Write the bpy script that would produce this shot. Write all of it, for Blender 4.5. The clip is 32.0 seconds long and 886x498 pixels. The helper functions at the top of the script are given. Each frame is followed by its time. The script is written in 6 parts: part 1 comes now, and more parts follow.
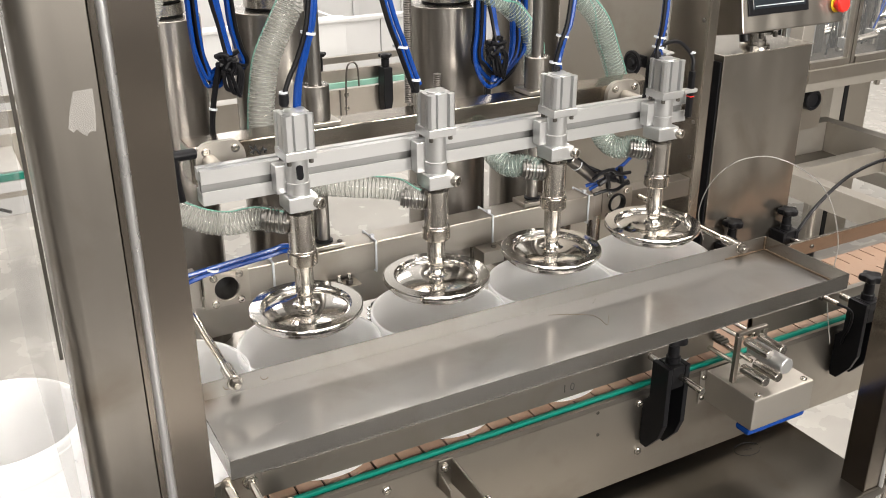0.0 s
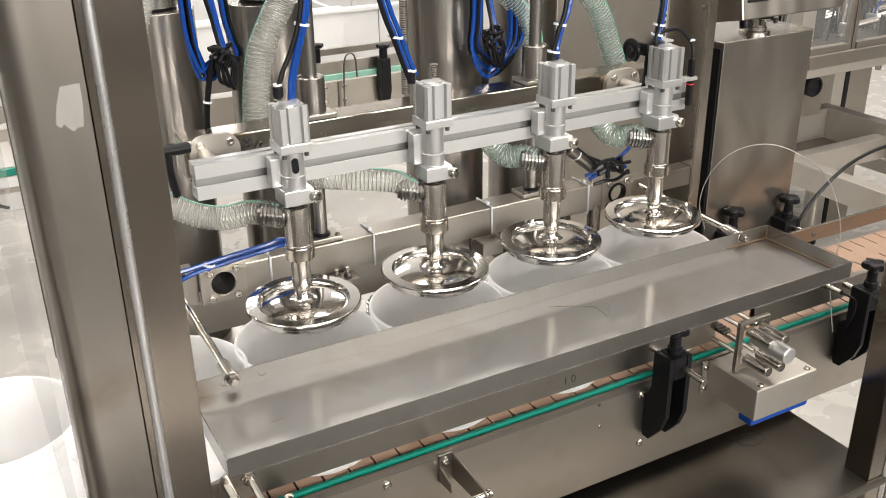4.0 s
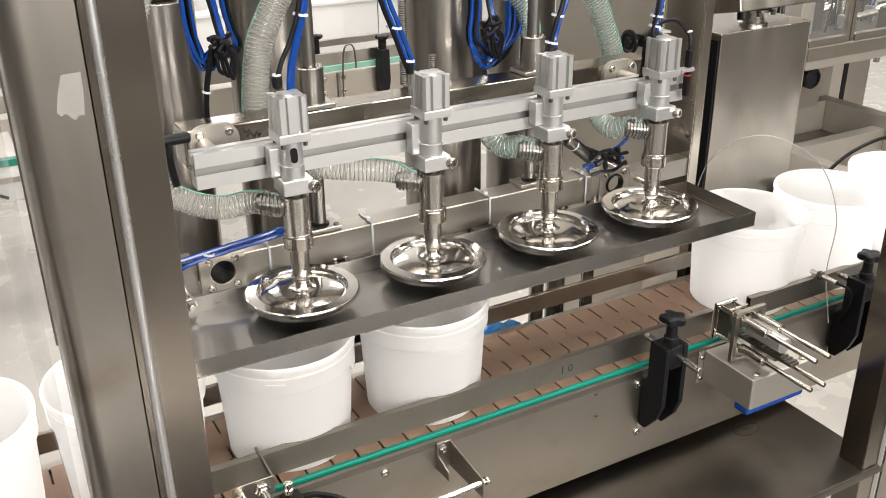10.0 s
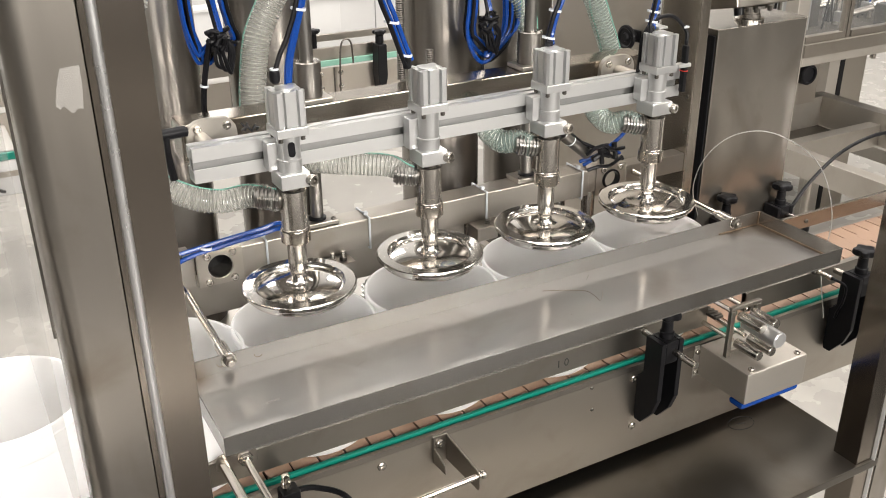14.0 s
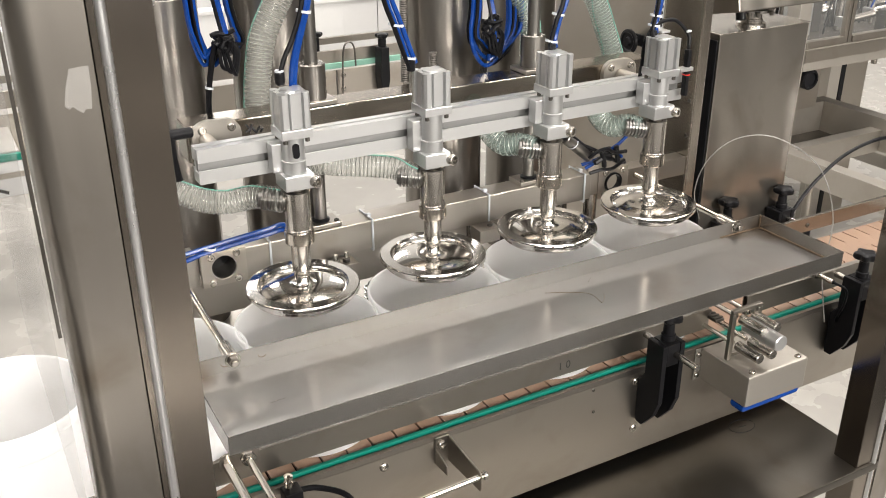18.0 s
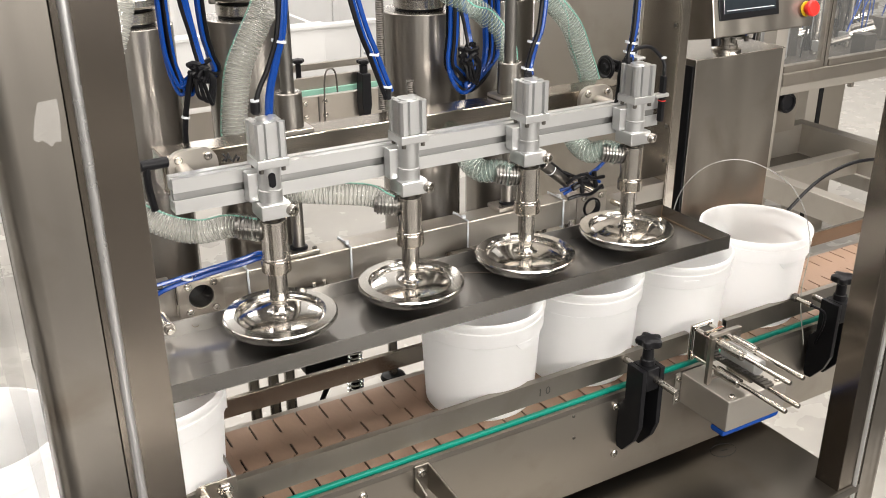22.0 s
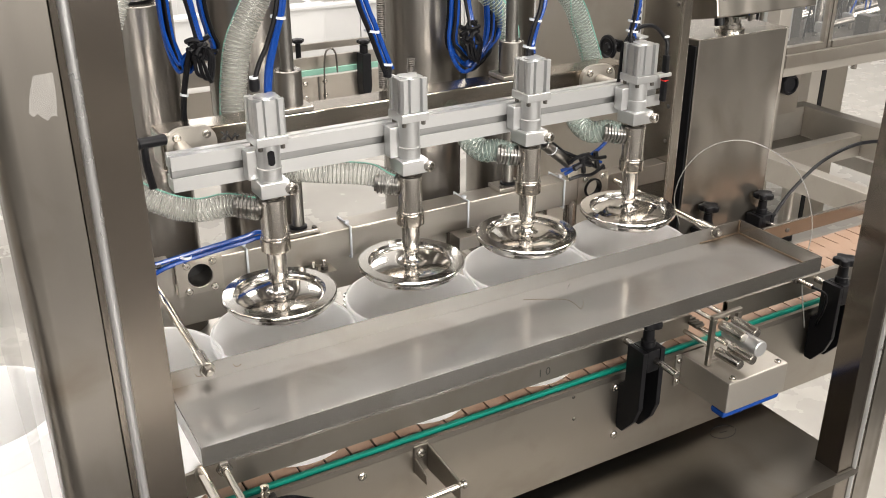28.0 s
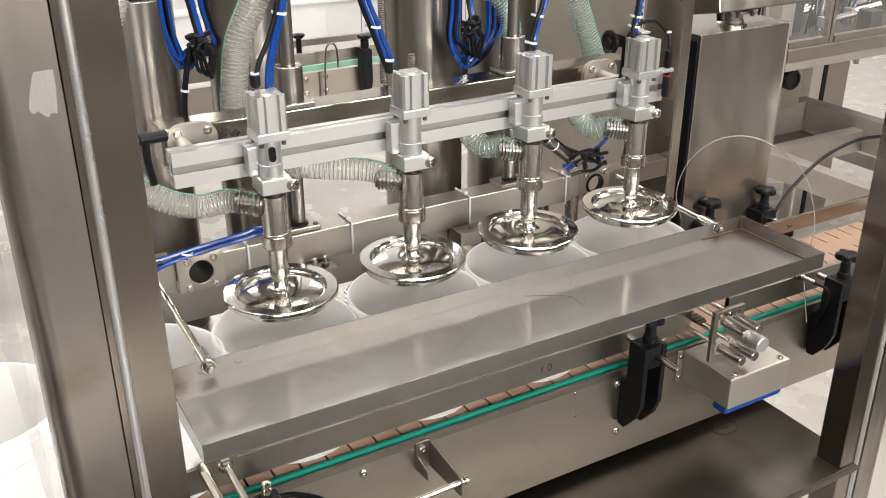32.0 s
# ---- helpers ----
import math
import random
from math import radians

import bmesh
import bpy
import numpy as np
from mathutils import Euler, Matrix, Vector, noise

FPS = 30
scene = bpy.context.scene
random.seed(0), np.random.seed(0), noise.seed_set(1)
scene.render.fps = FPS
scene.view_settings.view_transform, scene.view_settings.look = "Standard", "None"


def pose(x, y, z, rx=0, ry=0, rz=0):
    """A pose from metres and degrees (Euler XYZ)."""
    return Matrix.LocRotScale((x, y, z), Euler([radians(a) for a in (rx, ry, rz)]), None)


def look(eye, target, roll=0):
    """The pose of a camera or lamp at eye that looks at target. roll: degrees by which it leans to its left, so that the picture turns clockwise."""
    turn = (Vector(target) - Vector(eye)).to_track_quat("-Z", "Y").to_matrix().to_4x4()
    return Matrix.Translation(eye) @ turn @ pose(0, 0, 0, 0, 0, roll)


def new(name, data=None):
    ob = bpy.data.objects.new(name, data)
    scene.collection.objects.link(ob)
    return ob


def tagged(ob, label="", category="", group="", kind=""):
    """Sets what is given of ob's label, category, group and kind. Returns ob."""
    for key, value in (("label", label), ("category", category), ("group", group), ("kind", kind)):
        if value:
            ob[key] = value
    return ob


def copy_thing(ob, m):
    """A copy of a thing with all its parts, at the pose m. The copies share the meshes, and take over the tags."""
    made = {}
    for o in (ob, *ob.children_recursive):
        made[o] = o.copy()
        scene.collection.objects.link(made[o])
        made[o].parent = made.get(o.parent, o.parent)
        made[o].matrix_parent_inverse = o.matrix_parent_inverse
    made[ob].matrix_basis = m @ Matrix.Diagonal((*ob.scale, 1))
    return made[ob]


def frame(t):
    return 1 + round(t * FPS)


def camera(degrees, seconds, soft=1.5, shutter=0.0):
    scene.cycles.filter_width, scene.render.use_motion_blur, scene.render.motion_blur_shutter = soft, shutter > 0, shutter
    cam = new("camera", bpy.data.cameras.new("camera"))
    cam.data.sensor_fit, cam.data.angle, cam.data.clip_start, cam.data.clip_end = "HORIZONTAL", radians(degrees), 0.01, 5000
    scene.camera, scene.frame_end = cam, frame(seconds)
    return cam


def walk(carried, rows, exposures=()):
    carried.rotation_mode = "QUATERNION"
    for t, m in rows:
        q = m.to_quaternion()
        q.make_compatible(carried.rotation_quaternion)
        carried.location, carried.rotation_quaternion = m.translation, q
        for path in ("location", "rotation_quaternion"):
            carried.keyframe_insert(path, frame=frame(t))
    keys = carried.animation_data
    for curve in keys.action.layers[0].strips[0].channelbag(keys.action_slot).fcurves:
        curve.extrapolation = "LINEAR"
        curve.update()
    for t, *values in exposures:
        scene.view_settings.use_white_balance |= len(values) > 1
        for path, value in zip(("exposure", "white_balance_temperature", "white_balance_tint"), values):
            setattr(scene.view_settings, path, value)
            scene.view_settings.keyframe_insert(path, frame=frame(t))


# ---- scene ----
cam = camera(50.29, 32.0, soft=1.0)
walk(cam, [
    (0, look((-0.4986, -1.4086, 1.7566), (0.2493, -0.0451, 1.0700), -0.166)),
    (0.5, look((-0.4969, -1.4071, 1.7557), (0.2499, -0.0432, 1.0687), -0.265)),
    (1, look((-0.4927, -1.4051, 1.7559), (0.2537, -0.0415, 1.0677), -0.467)),
    (1.5, look((-0.4884, -1.3992, 1.7546), (0.2575, -0.0370, 1.0634), -0.519)),
    (2, look((-0.4881, -1.3954, 1.7532), (0.2559, -0.0349, 1.0563), -0.637)),
    (2.5, look((-0.4884, -1.3959, 1.7528), (0.2546, -0.0364, 1.0530), -0.658)),
    (3, look((-0.4857, -1.3973, 1.7528), (0.2572, -0.0380, 1.0526), -0.831)),
    (3.5, look((-0.4850, -1.3965, 1.7529), (0.2574, -0.0374, 1.0516), -0.819)),
    (5.5, look((-0.4852, -1.3978, 1.7530), (0.2547, -0.0393, 1.0479), -0.820)),
    (6, look((-0.4848, -1.3989, 1.7535), (0.2567, -0.0424, 1.0465), -0.829)),
    (6.5, look((-0.4862, -1.4019, 1.7554), (0.2552, -0.0460, 1.0470), -0.831)),
    (7, look((-0.4903, -1.4050, 1.7550), (0.2509, -0.0489, 1.0466), -0.778)),
    (7.5, look((-0.4923, -1.4065, 1.7540), (0.2493, -0.0510, 1.0452), -0.698)),
    (8, look((-0.4901, -1.4075, 1.7540), (0.2523, -0.0532, 1.0437), -0.661)),
    (8.5, look((-0.4895, -1.4061, 1.7550), (0.2522, -0.0521, 1.0433), -0.615)),
    (9, look((-0.4903, -1.4054, 1.7541), (0.2493, -0.0508, 1.0413), -0.604)),
    (9.5, look((-0.4898, -1.4062, 1.7538), (0.2488, -0.0518, 1.0397), -0.587)),
    (10, look((-0.4888, -1.4079, 1.7536), (0.2512, -0.0549, 1.0382), -0.688)),
    (10.5, look((-0.4875, -1.4088, 1.7535), (0.2516, -0.0554, 1.0379), -0.807)),
    (11, look((-0.4885, -1.4076, 1.7527), (0.2497, -0.0542, 1.0362), -0.793)),
    (11.5, look((-0.4904, -1.4065, 1.7522), (0.2494, -0.0545, 1.0348), -0.676)),
    (12, look((-0.4903, -1.4077, 1.7513), (0.2522, -0.0577, 1.0328), -0.630)),
    (12.5, look((-0.4893, -1.4096, 1.7516), (0.2542, -0.0602, 1.0331), -0.614)),
    (13, look((-0.4905, -1.4099, 1.7524), (0.2537, -0.0616, 1.0325), -0.603)),
    (13.5, look((-0.4916, -1.4107, 1.7531), (0.2528, -0.0634, 1.0314), -0.546)),
    (14, look((-0.4920, -1.4125, 1.7541), (0.2516, -0.0655, 1.0312), -0.464)),
    (14.5, look((-0.4934, -1.4128, 1.7543), (0.2503, -0.0659, 1.0313), -0.464)),
    (16.5, look((-0.4974, -1.4155, 1.7541), (0.2448, -0.0695, 1.0280), -0.263)),
    (17, look((-0.4984, -1.4164, 1.7546), (0.2431, -0.0706, 1.0274), -0.231)),
    (17.5, look((-0.4995, -1.4166, 1.7544), (0.2435, -0.0693, 1.0313), -0.172)),
    (18, look((-0.5001, -1.4181, 1.7544), (0.2442, -0.0682, 1.0376), -0.228)),
    (18.5, look((-0.4981, -1.4179, 1.7555), (0.2461, -0.0664, 1.0415), -0.218)),
    (19, look((-0.4966, -1.4177, 1.7552), (0.2476, -0.0655, 1.0425), -0.242)),
    (19.5, look((-0.4974, -1.4177, 1.7548), (0.2479, -0.0657, 1.0432), -0.305)),
    (20, look((-0.4985, -1.4210, 1.7578), (0.2457, -0.0680, 1.0468), -0.261)),
    (20.5, look((-0.4968, -1.4267, 1.7633), (0.2483, -0.0727, 1.0552), -0.361)),
    (21, look((-0.4909, -1.4326, 1.7694), (0.2641, -0.0750, 1.0788), -0.445)),
    (21.5, look((-0.4858, -1.4296, 1.7659), (0.2802, -0.0727, 1.0864), -0.381)),
    (22, look((-0.4848, -1.4230, 1.7611), (0.2892, -0.0703, 1.0821), -0.342)),
    (22.5, look((-0.4837, -1.4182, 1.7558), (0.2934, -0.0672, 1.0769), -0.261)),
    (23, look((-0.4791, -1.4134, 1.7522), (0.2974, -0.0621, 1.0730), -0.295)),
    (23.5, look((-0.4777, -1.4104, 1.7513), (0.2970, -0.0612, 1.0661), -0.315)),
    (24, look((-0.4792, -1.4105, 1.7508), (0.2936, -0.0646, 1.0569), -0.268)),
    (24.5, look((-0.4788, -1.4130, 1.7513), (0.2926, -0.0692, 1.0520), -0.225)),
    (25, look((-0.4795, -1.4150, 1.7510), (0.2904, -0.0711, 1.0501), -0.213)),
    (25.5, look((-0.4803, -1.4118, 1.7509), (0.2893, -0.0688, 1.0479), -0.194)),
    (27.5, look((-0.4814, -1.4162, 1.7511), (0.2865, -0.0737, 1.0453), -0.194)),
    (28, look((-0.4818, -1.4163, 1.7516), (0.2861, -0.0745, 1.0445), -0.129)),
    (28.5, look((-0.4820, -1.4166, 1.7518), (0.2860, -0.0748, 1.0447), -0.127)),
    (29, look((-0.4829, -1.4175, 1.7519), (0.2836, -0.0756, 1.0436), -0.143)),
    (29.5, look((-0.4848, -1.4183, 1.7519), (0.2820, -0.0772, 1.0423), -0.132)),
    (30, look((-0.4857, -1.4183, 1.7529), (0.2812, -0.0780, 1.0421), -0.085)),
    (30.5, look((-0.4843, -1.4180, 1.7527), (0.2807, -0.0769, 1.0413), -0.163)),
    (31, look((-0.4833, -1.4163, 1.7515), (0.2807, -0.0751, 1.0391), -0.180)),
    (31.5, look((-0.4818, -1.4144, 1.7514), (0.2823, -0.0742, 1.0372), -0.131)),
    (32, look((-0.4807, -1.4116, 1.7523), (0.2840, -0.0725, 1.0367), -0.177)),
])

# ---- world and light ----
world = bpy.data.worlds.new("world")
scene.world = world
world.use_nodes = True
wnt = world.node_tree
sky = wnt.nodes.new("ShaderNodeTexSky")
sky.sky_type = "NISHITA"
sky.sun_disc = False
sky.sun_elevation, sky.sun_rotation = radians(40), radians(200)
wnt.links.new(sky.outputs["Color"], wnt.nodes["Background"].inputs["Color"])
wnt.nodes["Background"].inputs["Strength"].default_value = 0.08
scene.view_settings.exposure = 0.14

HALL_X0, HALL_X1, HALL_Y0, HALL_Y1, HALL_H = -9.0, 13.0, -6.5, 6.5, 5.5


def area_lamp(name, x, y, z, sx, sy, watts, colour=(1.0, 0.94, 0.888)):
    data = bpy.data.lights.new(name, "AREA")
    data.shape, data.size, data.size_y, data.energy, data.color = "RECTANGLE", sx, sy, watts, colour
    ob = new(name, data)
    ob.location = (x, y, z)
    return ob


for lx in (-2.4, 1.2, 4.8):
    for ly in (-2.4, 0.6, 3.6):
        area_lamp("hall_lamp", lx, ly, HALL_H - 0.12, 2.4, 2.2, 130)
# The south windows are unseen, added to light the front of the pails.
SOUTH_FILL_BAYS = (-7.0, -3.6, -0.2, 3.2)
NORTH_BAYS = (-3.0, 1.0, 5.0)
for bx, watts in zip(SOUTH_FILL_BAYS, (40, 120, 380, 540)):
    w = area_lamp("window_fill_light", bx, HALL_Y0 + 0.06, 3.1, 2.6, 1.6, watts, (1.0, 0.945, 0.875))
    w.rotation_euler = (radians(90), 0, 0)
for bx in NORTH_BAYS:
    w = area_lamp("window_fill_light", bx, HALL_Y1 - 0.06, 3.7, 2.6, 1.2, 60, (1.0, 0.945, 0.875))
    w.rotation_euler = (radians(-90), 0, 0)

# ---- materials ----


def material(name, base, rough=0.5, metal=0.0, bump=0.0, scale=20.0, stretch=(1, 1, 1), vary=0.1, rvary=0.08, transmission=0.0,
             ior=1.45, coat=0.0, spec=0.5, alpha=1.0, grime=0.0, aniso=0.0, wave=0.0, wave_stretch=(1, 1, 1), grain=1.0, haze=None):
    """A surface with a fine grain, broad stains and slight relief."""
    m = bpy.data.materials.new(name)
    m.use_nodes = True
    nt = m.node_tree
    b = nt.nodes["Principled BSDF"]
    L = nt.links.new
    tc = nt.nodes.new("ShaderNodeTexCoord")
    mp = nt.nodes.new("ShaderNodeMapping")
    mp.inputs["Scale"].default_value = stretch
    L(tc.outputs["Object"], mp.inputs["Vector"])
    fine = nt.nodes.new("ShaderNodeTexNoise")
    fine.inputs["Scale"].default_value, fine.inputs["Detail"].default_value = scale, 5
    L(mp.outputs["Vector"], fine.inputs["Vector"])
    broad = nt.nodes.new("ShaderNodeTexNoise")
    broad.inputs["Scale"].default_value, broad.inputs["Detail"].default_value = 3.1, 4
    L(tc.outputs["Object"], broad.inputs["Vector"])
    mix = nt.nodes.new("ShaderNodeMath")
    mix.operation = "ADD"
    soft_grain = nt.nodes.new("ShaderNodeMapRange")
    soft_grain.inputs["To Min"].default_value, soft_grain.inputs["To Max"].default_value = 0.5 - 0.5 * grain, 0.5 + 0.5 * grain
    L(fine.outputs["Fac"], soft_grain.inputs["Value"])
    L(soft_grain.outputs["Result"], mix.inputs[0])
    L(broad.outputs["Fac"], mix.inputs[1])
    ramp = nt.nodes.new("ShaderNodeMapRange")
    ramp.inputs["From Min"].default_value, ramp.inputs["From Max"].default_value = 0.6, 1.4
    ramp.inputs["To Min"].default_value, ramp.inputs["To Max"].default_value = 1 - vary, 1 + vary
    L(mix.outputs[0], ramp.inputs["Value"])
    rgb = nt.nodes.new("ShaderNodeVectorMath")
    rgb.operation = "SCALE"
    rgb.inputs[0].default_value = base
    L(ramp.outputs["Result"], rgb.inputs["Scale"])
    L(rgb.outputs["Vector"], b.inputs["Base Color"])
    rr = nt.nodes.new("ShaderNodeMapRange")
    rr.inputs["From Min"].default_value, rr.inputs["From Max"].default_value = 0.6, 1.4
    rr.inputs["To Min"].default_value, rr.inputs["To Max"].default_value = max(0.02, rough - rvary), rough + rvary
    L(mix.outputs[0], rr.inputs["Value"])
    L(rr.outputs["Result"], b.inputs["Roughness"])
    b.inputs["Metallic"].default_value = metal
    b.inputs["IOR"].default_value = ior
    b.inputs["Transmission Weight"].default_value = transmission
    b.inputs["Coat Weight"].default_value = coat
    b.inputs["Specular IOR Level"].default_value = spec
    b.inputs["Alpha"].default_value = alpha
    last = None
    if wave:
        soft_noise = nt.nodes.new("ShaderNodeTexNoise")
        soft_noise.inputs["Scale"].default_value, soft_noise.inputs["Detail"].default_value = 5.0, 1
        wm = nt.nodes.new("ShaderNodeMapping")
        wm.inputs["Scale"].default_value = wave_stretch
        L(tc.outputs["Object"], wm.inputs["Vector"])
        L(wm.outputs["Vector"], soft_noise.inputs["Vector"])
        wv = nt.nodes.new("ShaderNodeBump")
        wv.inputs["Strength"].default_value, wv.inputs["Distance"].default_value = 1.0, wave
        L(soft_noise.outputs["Fac"], wv.inputs["Height"])
        last = wv.outputs["Normal"]
    if bump:
        bp = nt.nodes.new("ShaderNodeBump")
        bp.inputs["Strength"].default_value, bp.inputs["Distance"].default_value = bump, 0.002
        L(fine.outputs["Fac"], bp.inputs["Height"])
        if last:
            L(last, bp.inputs["Normal"])
        last = bp.outputs["Normal"]
    if last:
        L(last, b.inputs["Normal"])
    if grime:
        # brownish water stains and wiped patches
        st = nt.nodes.new("ShaderNodeTexNoise")
        st.inputs["Scale"].default_value, st.inputs["Detail"].default_value, st.inputs["Distortion"].default_value = 6.5, 7, 0.6
        L(tc.outputs["Object"], st.inputs["Vector"])
        sr = nt.nodes.new("ShaderNodeMapRange")
        sr.inputs["From Min"].default_value, sr.inputs["From Max"].default_value = 0.52, 0.74
        sr.inputs["To Min"].default_value, sr.inputs["To Max"].default_value = 0.0, grime
        L(st.outputs["Fac"], sr.inputs["Value"])
        cm = nt.nodes.new("ShaderNodeMix")
        cm.data_type = "RGBA"
        L(sr.outputs["Result"], cm.inputs["Factor"])
        L(rgb.outputs["Vector"], cm.inputs["A"])
        cm.inputs["B"].default_value = (base[0] * 0.62, base[1] * 0.56, base[2] * 0.48, 1)
        L(cm.outputs["Result"], b.inputs["Base Color"])
    if aniso:
        tg = nt.nodes.new("ShaderNodeTangent")
        tg.direction_type, tg.axis = "RADIAL", "Z"
        b.inputs["Anisotropic"].default_value, b.inputs["Anisotropic Rotation"].default_value = aniso, 0.25
        L(tg.outputs["Tangent"], b.inputs["Tangent"])
    if haze:
        # cold-rolled sheet: a sharp reflection with a wide soft one over it
        soft_rough, share = haze
        h = nt.nodes.new("ShaderNodeBsdfPrincipled")
        h.inputs["Metallic"].default_value, h.inputs["Roughness"].default_value = metal, soft_rough
        L(b.inputs["Base Color"].links[0].from_socket, h.inputs["Base Color"])
        if last:
            L(last, h.inputs["Normal"])
        both = nt.nodes.new("ShaderNodeMixShader")
        both.inputs["Fac"].default_value = share
        L(b.outputs["BSDF"], both.inputs[1])
        L(h.outputs["BSDF"], both.inputs[2])
        L(both.outputs["Shader"], nt.nodes["Material Output"].inputs["Surface"])
    return m


STEEL = material("brushed_steel_x", (0.315, 0.293, 0.264), 0.33, 1.0, 0.0, 60, (0.35, 14, 14), 0.06, 0.02, grime=0.35, wave=0.0006, grain=0.2)
STEEL_Y = material("brushed_steel_y", (0.324, 0.298, 0.261), 0.35, 1.0, 0.0, 60, (14, 0.35, 14), 0.06, 0.02, grime=0.35, grain=0.2)
STEEL_Z = material("brushed_steel_z", (0.485, 0.447, 0.395), 0.21, 1.0, 0.0, 60, (14, 14, 0.35), 0.07, 0.02, grime=0.35, wave=0.004, grain=0.2)
STEEL_DULL = material("dull_sheet_steel", (0.38, 0.352, 0.312), 0.36, 1.0, 0.0, 60, (0.6, 10, 10), 0.06, 0.02, grime=0.35, wave=0.0005, grain=0.2)
STEEL_TRAY = material("tray_steel", (0.35, 0.341, 0.327), 0.09, 1.0, 0.0, 60, (0.4, 8, 8), 0.12, 0.03, grime=0.45, wave=0.0006, grain=0.12, haze=(0.46, 0.47))
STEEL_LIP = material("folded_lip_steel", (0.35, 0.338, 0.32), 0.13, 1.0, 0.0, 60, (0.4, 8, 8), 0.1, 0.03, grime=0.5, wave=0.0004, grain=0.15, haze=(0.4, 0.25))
STEEL_STAINED = material("stained_rail_steel", (0.31, 0.28, 0.243), 0.24, 1.0, 0.0, 60, (0.4, 8, 8), 0.12, 0.05, grime=0.9, wave=0.0008, grain=0.2)
# Same steel as the posts; its shaded look is put into the colour.
STEEL_JAMB_SHADE = material("shaded_jamb_steel", (0.235, 0.207, 0.178), 0.21, 1.0, 0.0, 60, (14, 14, 0.35), 0.08, 0.02, grime=0.4, wave=0.003, grain=0.25)
STEEL_POST = material("polished_post_steel", (0.262, 0.243, 0.218), 0.22, 1.0, 0.0, 60, (14, 14, 0.35), 0.07, 0.04, grime=0.7, wave=0.006, wave_stretch=(4, 4, 0.5), grain=0.2, haze=(0.45, 0.35))
STEEL_BEAM = material("satin_beam_steel", (0.34, 0.317, 0.285), 0.38, 1.0, 0.0, 60, (0.35, 14, 14), 0.07, 0.03, grime=0.4, wave=0.0006, grain=0.25)
STEEL_COLUMN = material("ground_column_steel", (0.235, 0.225, 0.21), 0.24, 1.0, 0.0, 90, (1, 1, 8), 0.06, 0.03, grain=0.3, haze=(0.45, 0.4))
STEEL_BARB = material("barb_steel", (0.19, 0.183, 0.172), 0.30, 1.0, 0.0, 60, (1, 1, 1), 0.06, 0.04)
FIBRE = material("clear_fibre", (0.36, 0.35, 0.33), 0.3, 0.0, 0.0, 20, (1, 1, 1), 0.05, 0.04, alpha=0.7)
STRIP = material("satin_strip", (0.55, 0.55, 0.55), 0.30, 0.9, 0.0, 60, (1, 1, 0.3), 0.05, 0.04, grime=0.3)
STEEL_LIGHT = material("pale_satin_steel", (0.43, 0.405, 0.365), 0.44, 0.9, 0.0, 60, (2, 2, 2), 0.07, 0.04, grime=0.3, grain=0.3)
STEEL_CABINET = material("cabinet_sheet_steel", (0.30, 0.278, 0.248), 0.18, 1.0, 0.0, 60, (14, 14, 0.35), 0.07, 0.02, grime=0.5, wave=0.012, wave_stretch=(1.8, 1.8, 0.45), grain=0.25, haze=(0.45, 0.4))
STEEL_BARREL = material("ground_barrel_steel", (0.285, 0.268, 0.246), 0.20, 1.0, 0.0, 90, (1, 1, 8), 0.06, 0.02, wave=0.0003, wave_stretch=(12, 12, 0.12), grain=0.3, haze=(0.42, 0.3), aniso=0.9)
STEEL_TUBE = material("turned_steel", (0.455, 0.43, 0.395), 0.19, 1.0, 0.0, 90, (1, 1, 8), 0.04, 0.03, grain=0.3, haze=(0.42, 0.22))
DISC_STEEL = material("polished_disc_steel", (0.62, 0.60, 0.57), 0.095, 1.0, 0.0, 20, (1, 1, 1), 0.03, 0.02, grain=0.3, haze=(0.30, 0.10))
CHROME = material("polished_steel", (0.639, 0.600, 0.541), 0.075, 1.0, 0.0, 20, (1, 1, 1), 0.02, 0.015, grain=0.3)
ALU = material("anodised_aluminium", (0.55, 0.555, 0.555), 0.34, 0.85, 0.0, 90, (0.5, 8, 8), 0.05, 0.04, grain=0.4)
ALU_Z = material("cast_aluminium", (0.49, 0.495, 0.495), 0.33, 0.85, 0.004, 90, (6, 6, 0.6), 0.05, 0.05, grain=0.5)
PENCIL = material("faint_pencil", (0.05, 0.048, 0.046), 0.5, 0.3, 0.0, 60, (1, 1, 1), 0.2, 0.05)
WELD = material("brown_weld_stain", (0.10, 0.07, 0.045), 0.5, 0.6, 0.1, 120, (1, 1, 1), 0.3, 0.1)
PALE_PATCH = material("pale_patch_film", (0.62, 0.60, 0.57), 0.55, 0.0, 0.02, 60, (1, 1, 1), 0.1, 0.05, alpha=0.26)
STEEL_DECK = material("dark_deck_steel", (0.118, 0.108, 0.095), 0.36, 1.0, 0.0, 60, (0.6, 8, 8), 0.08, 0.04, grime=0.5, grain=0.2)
DARK_STEEL = material("dark_bolt_steel", (0.124, 0.115, 0.104), 0.4, 1.0, 0.05, 80, (1, 1, 1), 0.15, 0.08)
WHITE_PLASTIC = material("white_pail_plastic", (0.84, 0.835, 0.825), 0.34, 0.0, 0.01, 30, (1, 1, 1), 0.02, 0.06)
BLACK_PLASTIC = material("black_plastic", (0.007, 0.007, 0.008), 0.36, 0.0, 0.04, 160, (1, 1, 1), 0.2, 0.08, spec=0.16)
BLACK_RUBBER = material("black_rubber", (0.005, 0.005, 0.006), 0.36, 0.0, 0.03, 80, (1, 1, 1), 0.2, 0.1, spec=0.15)
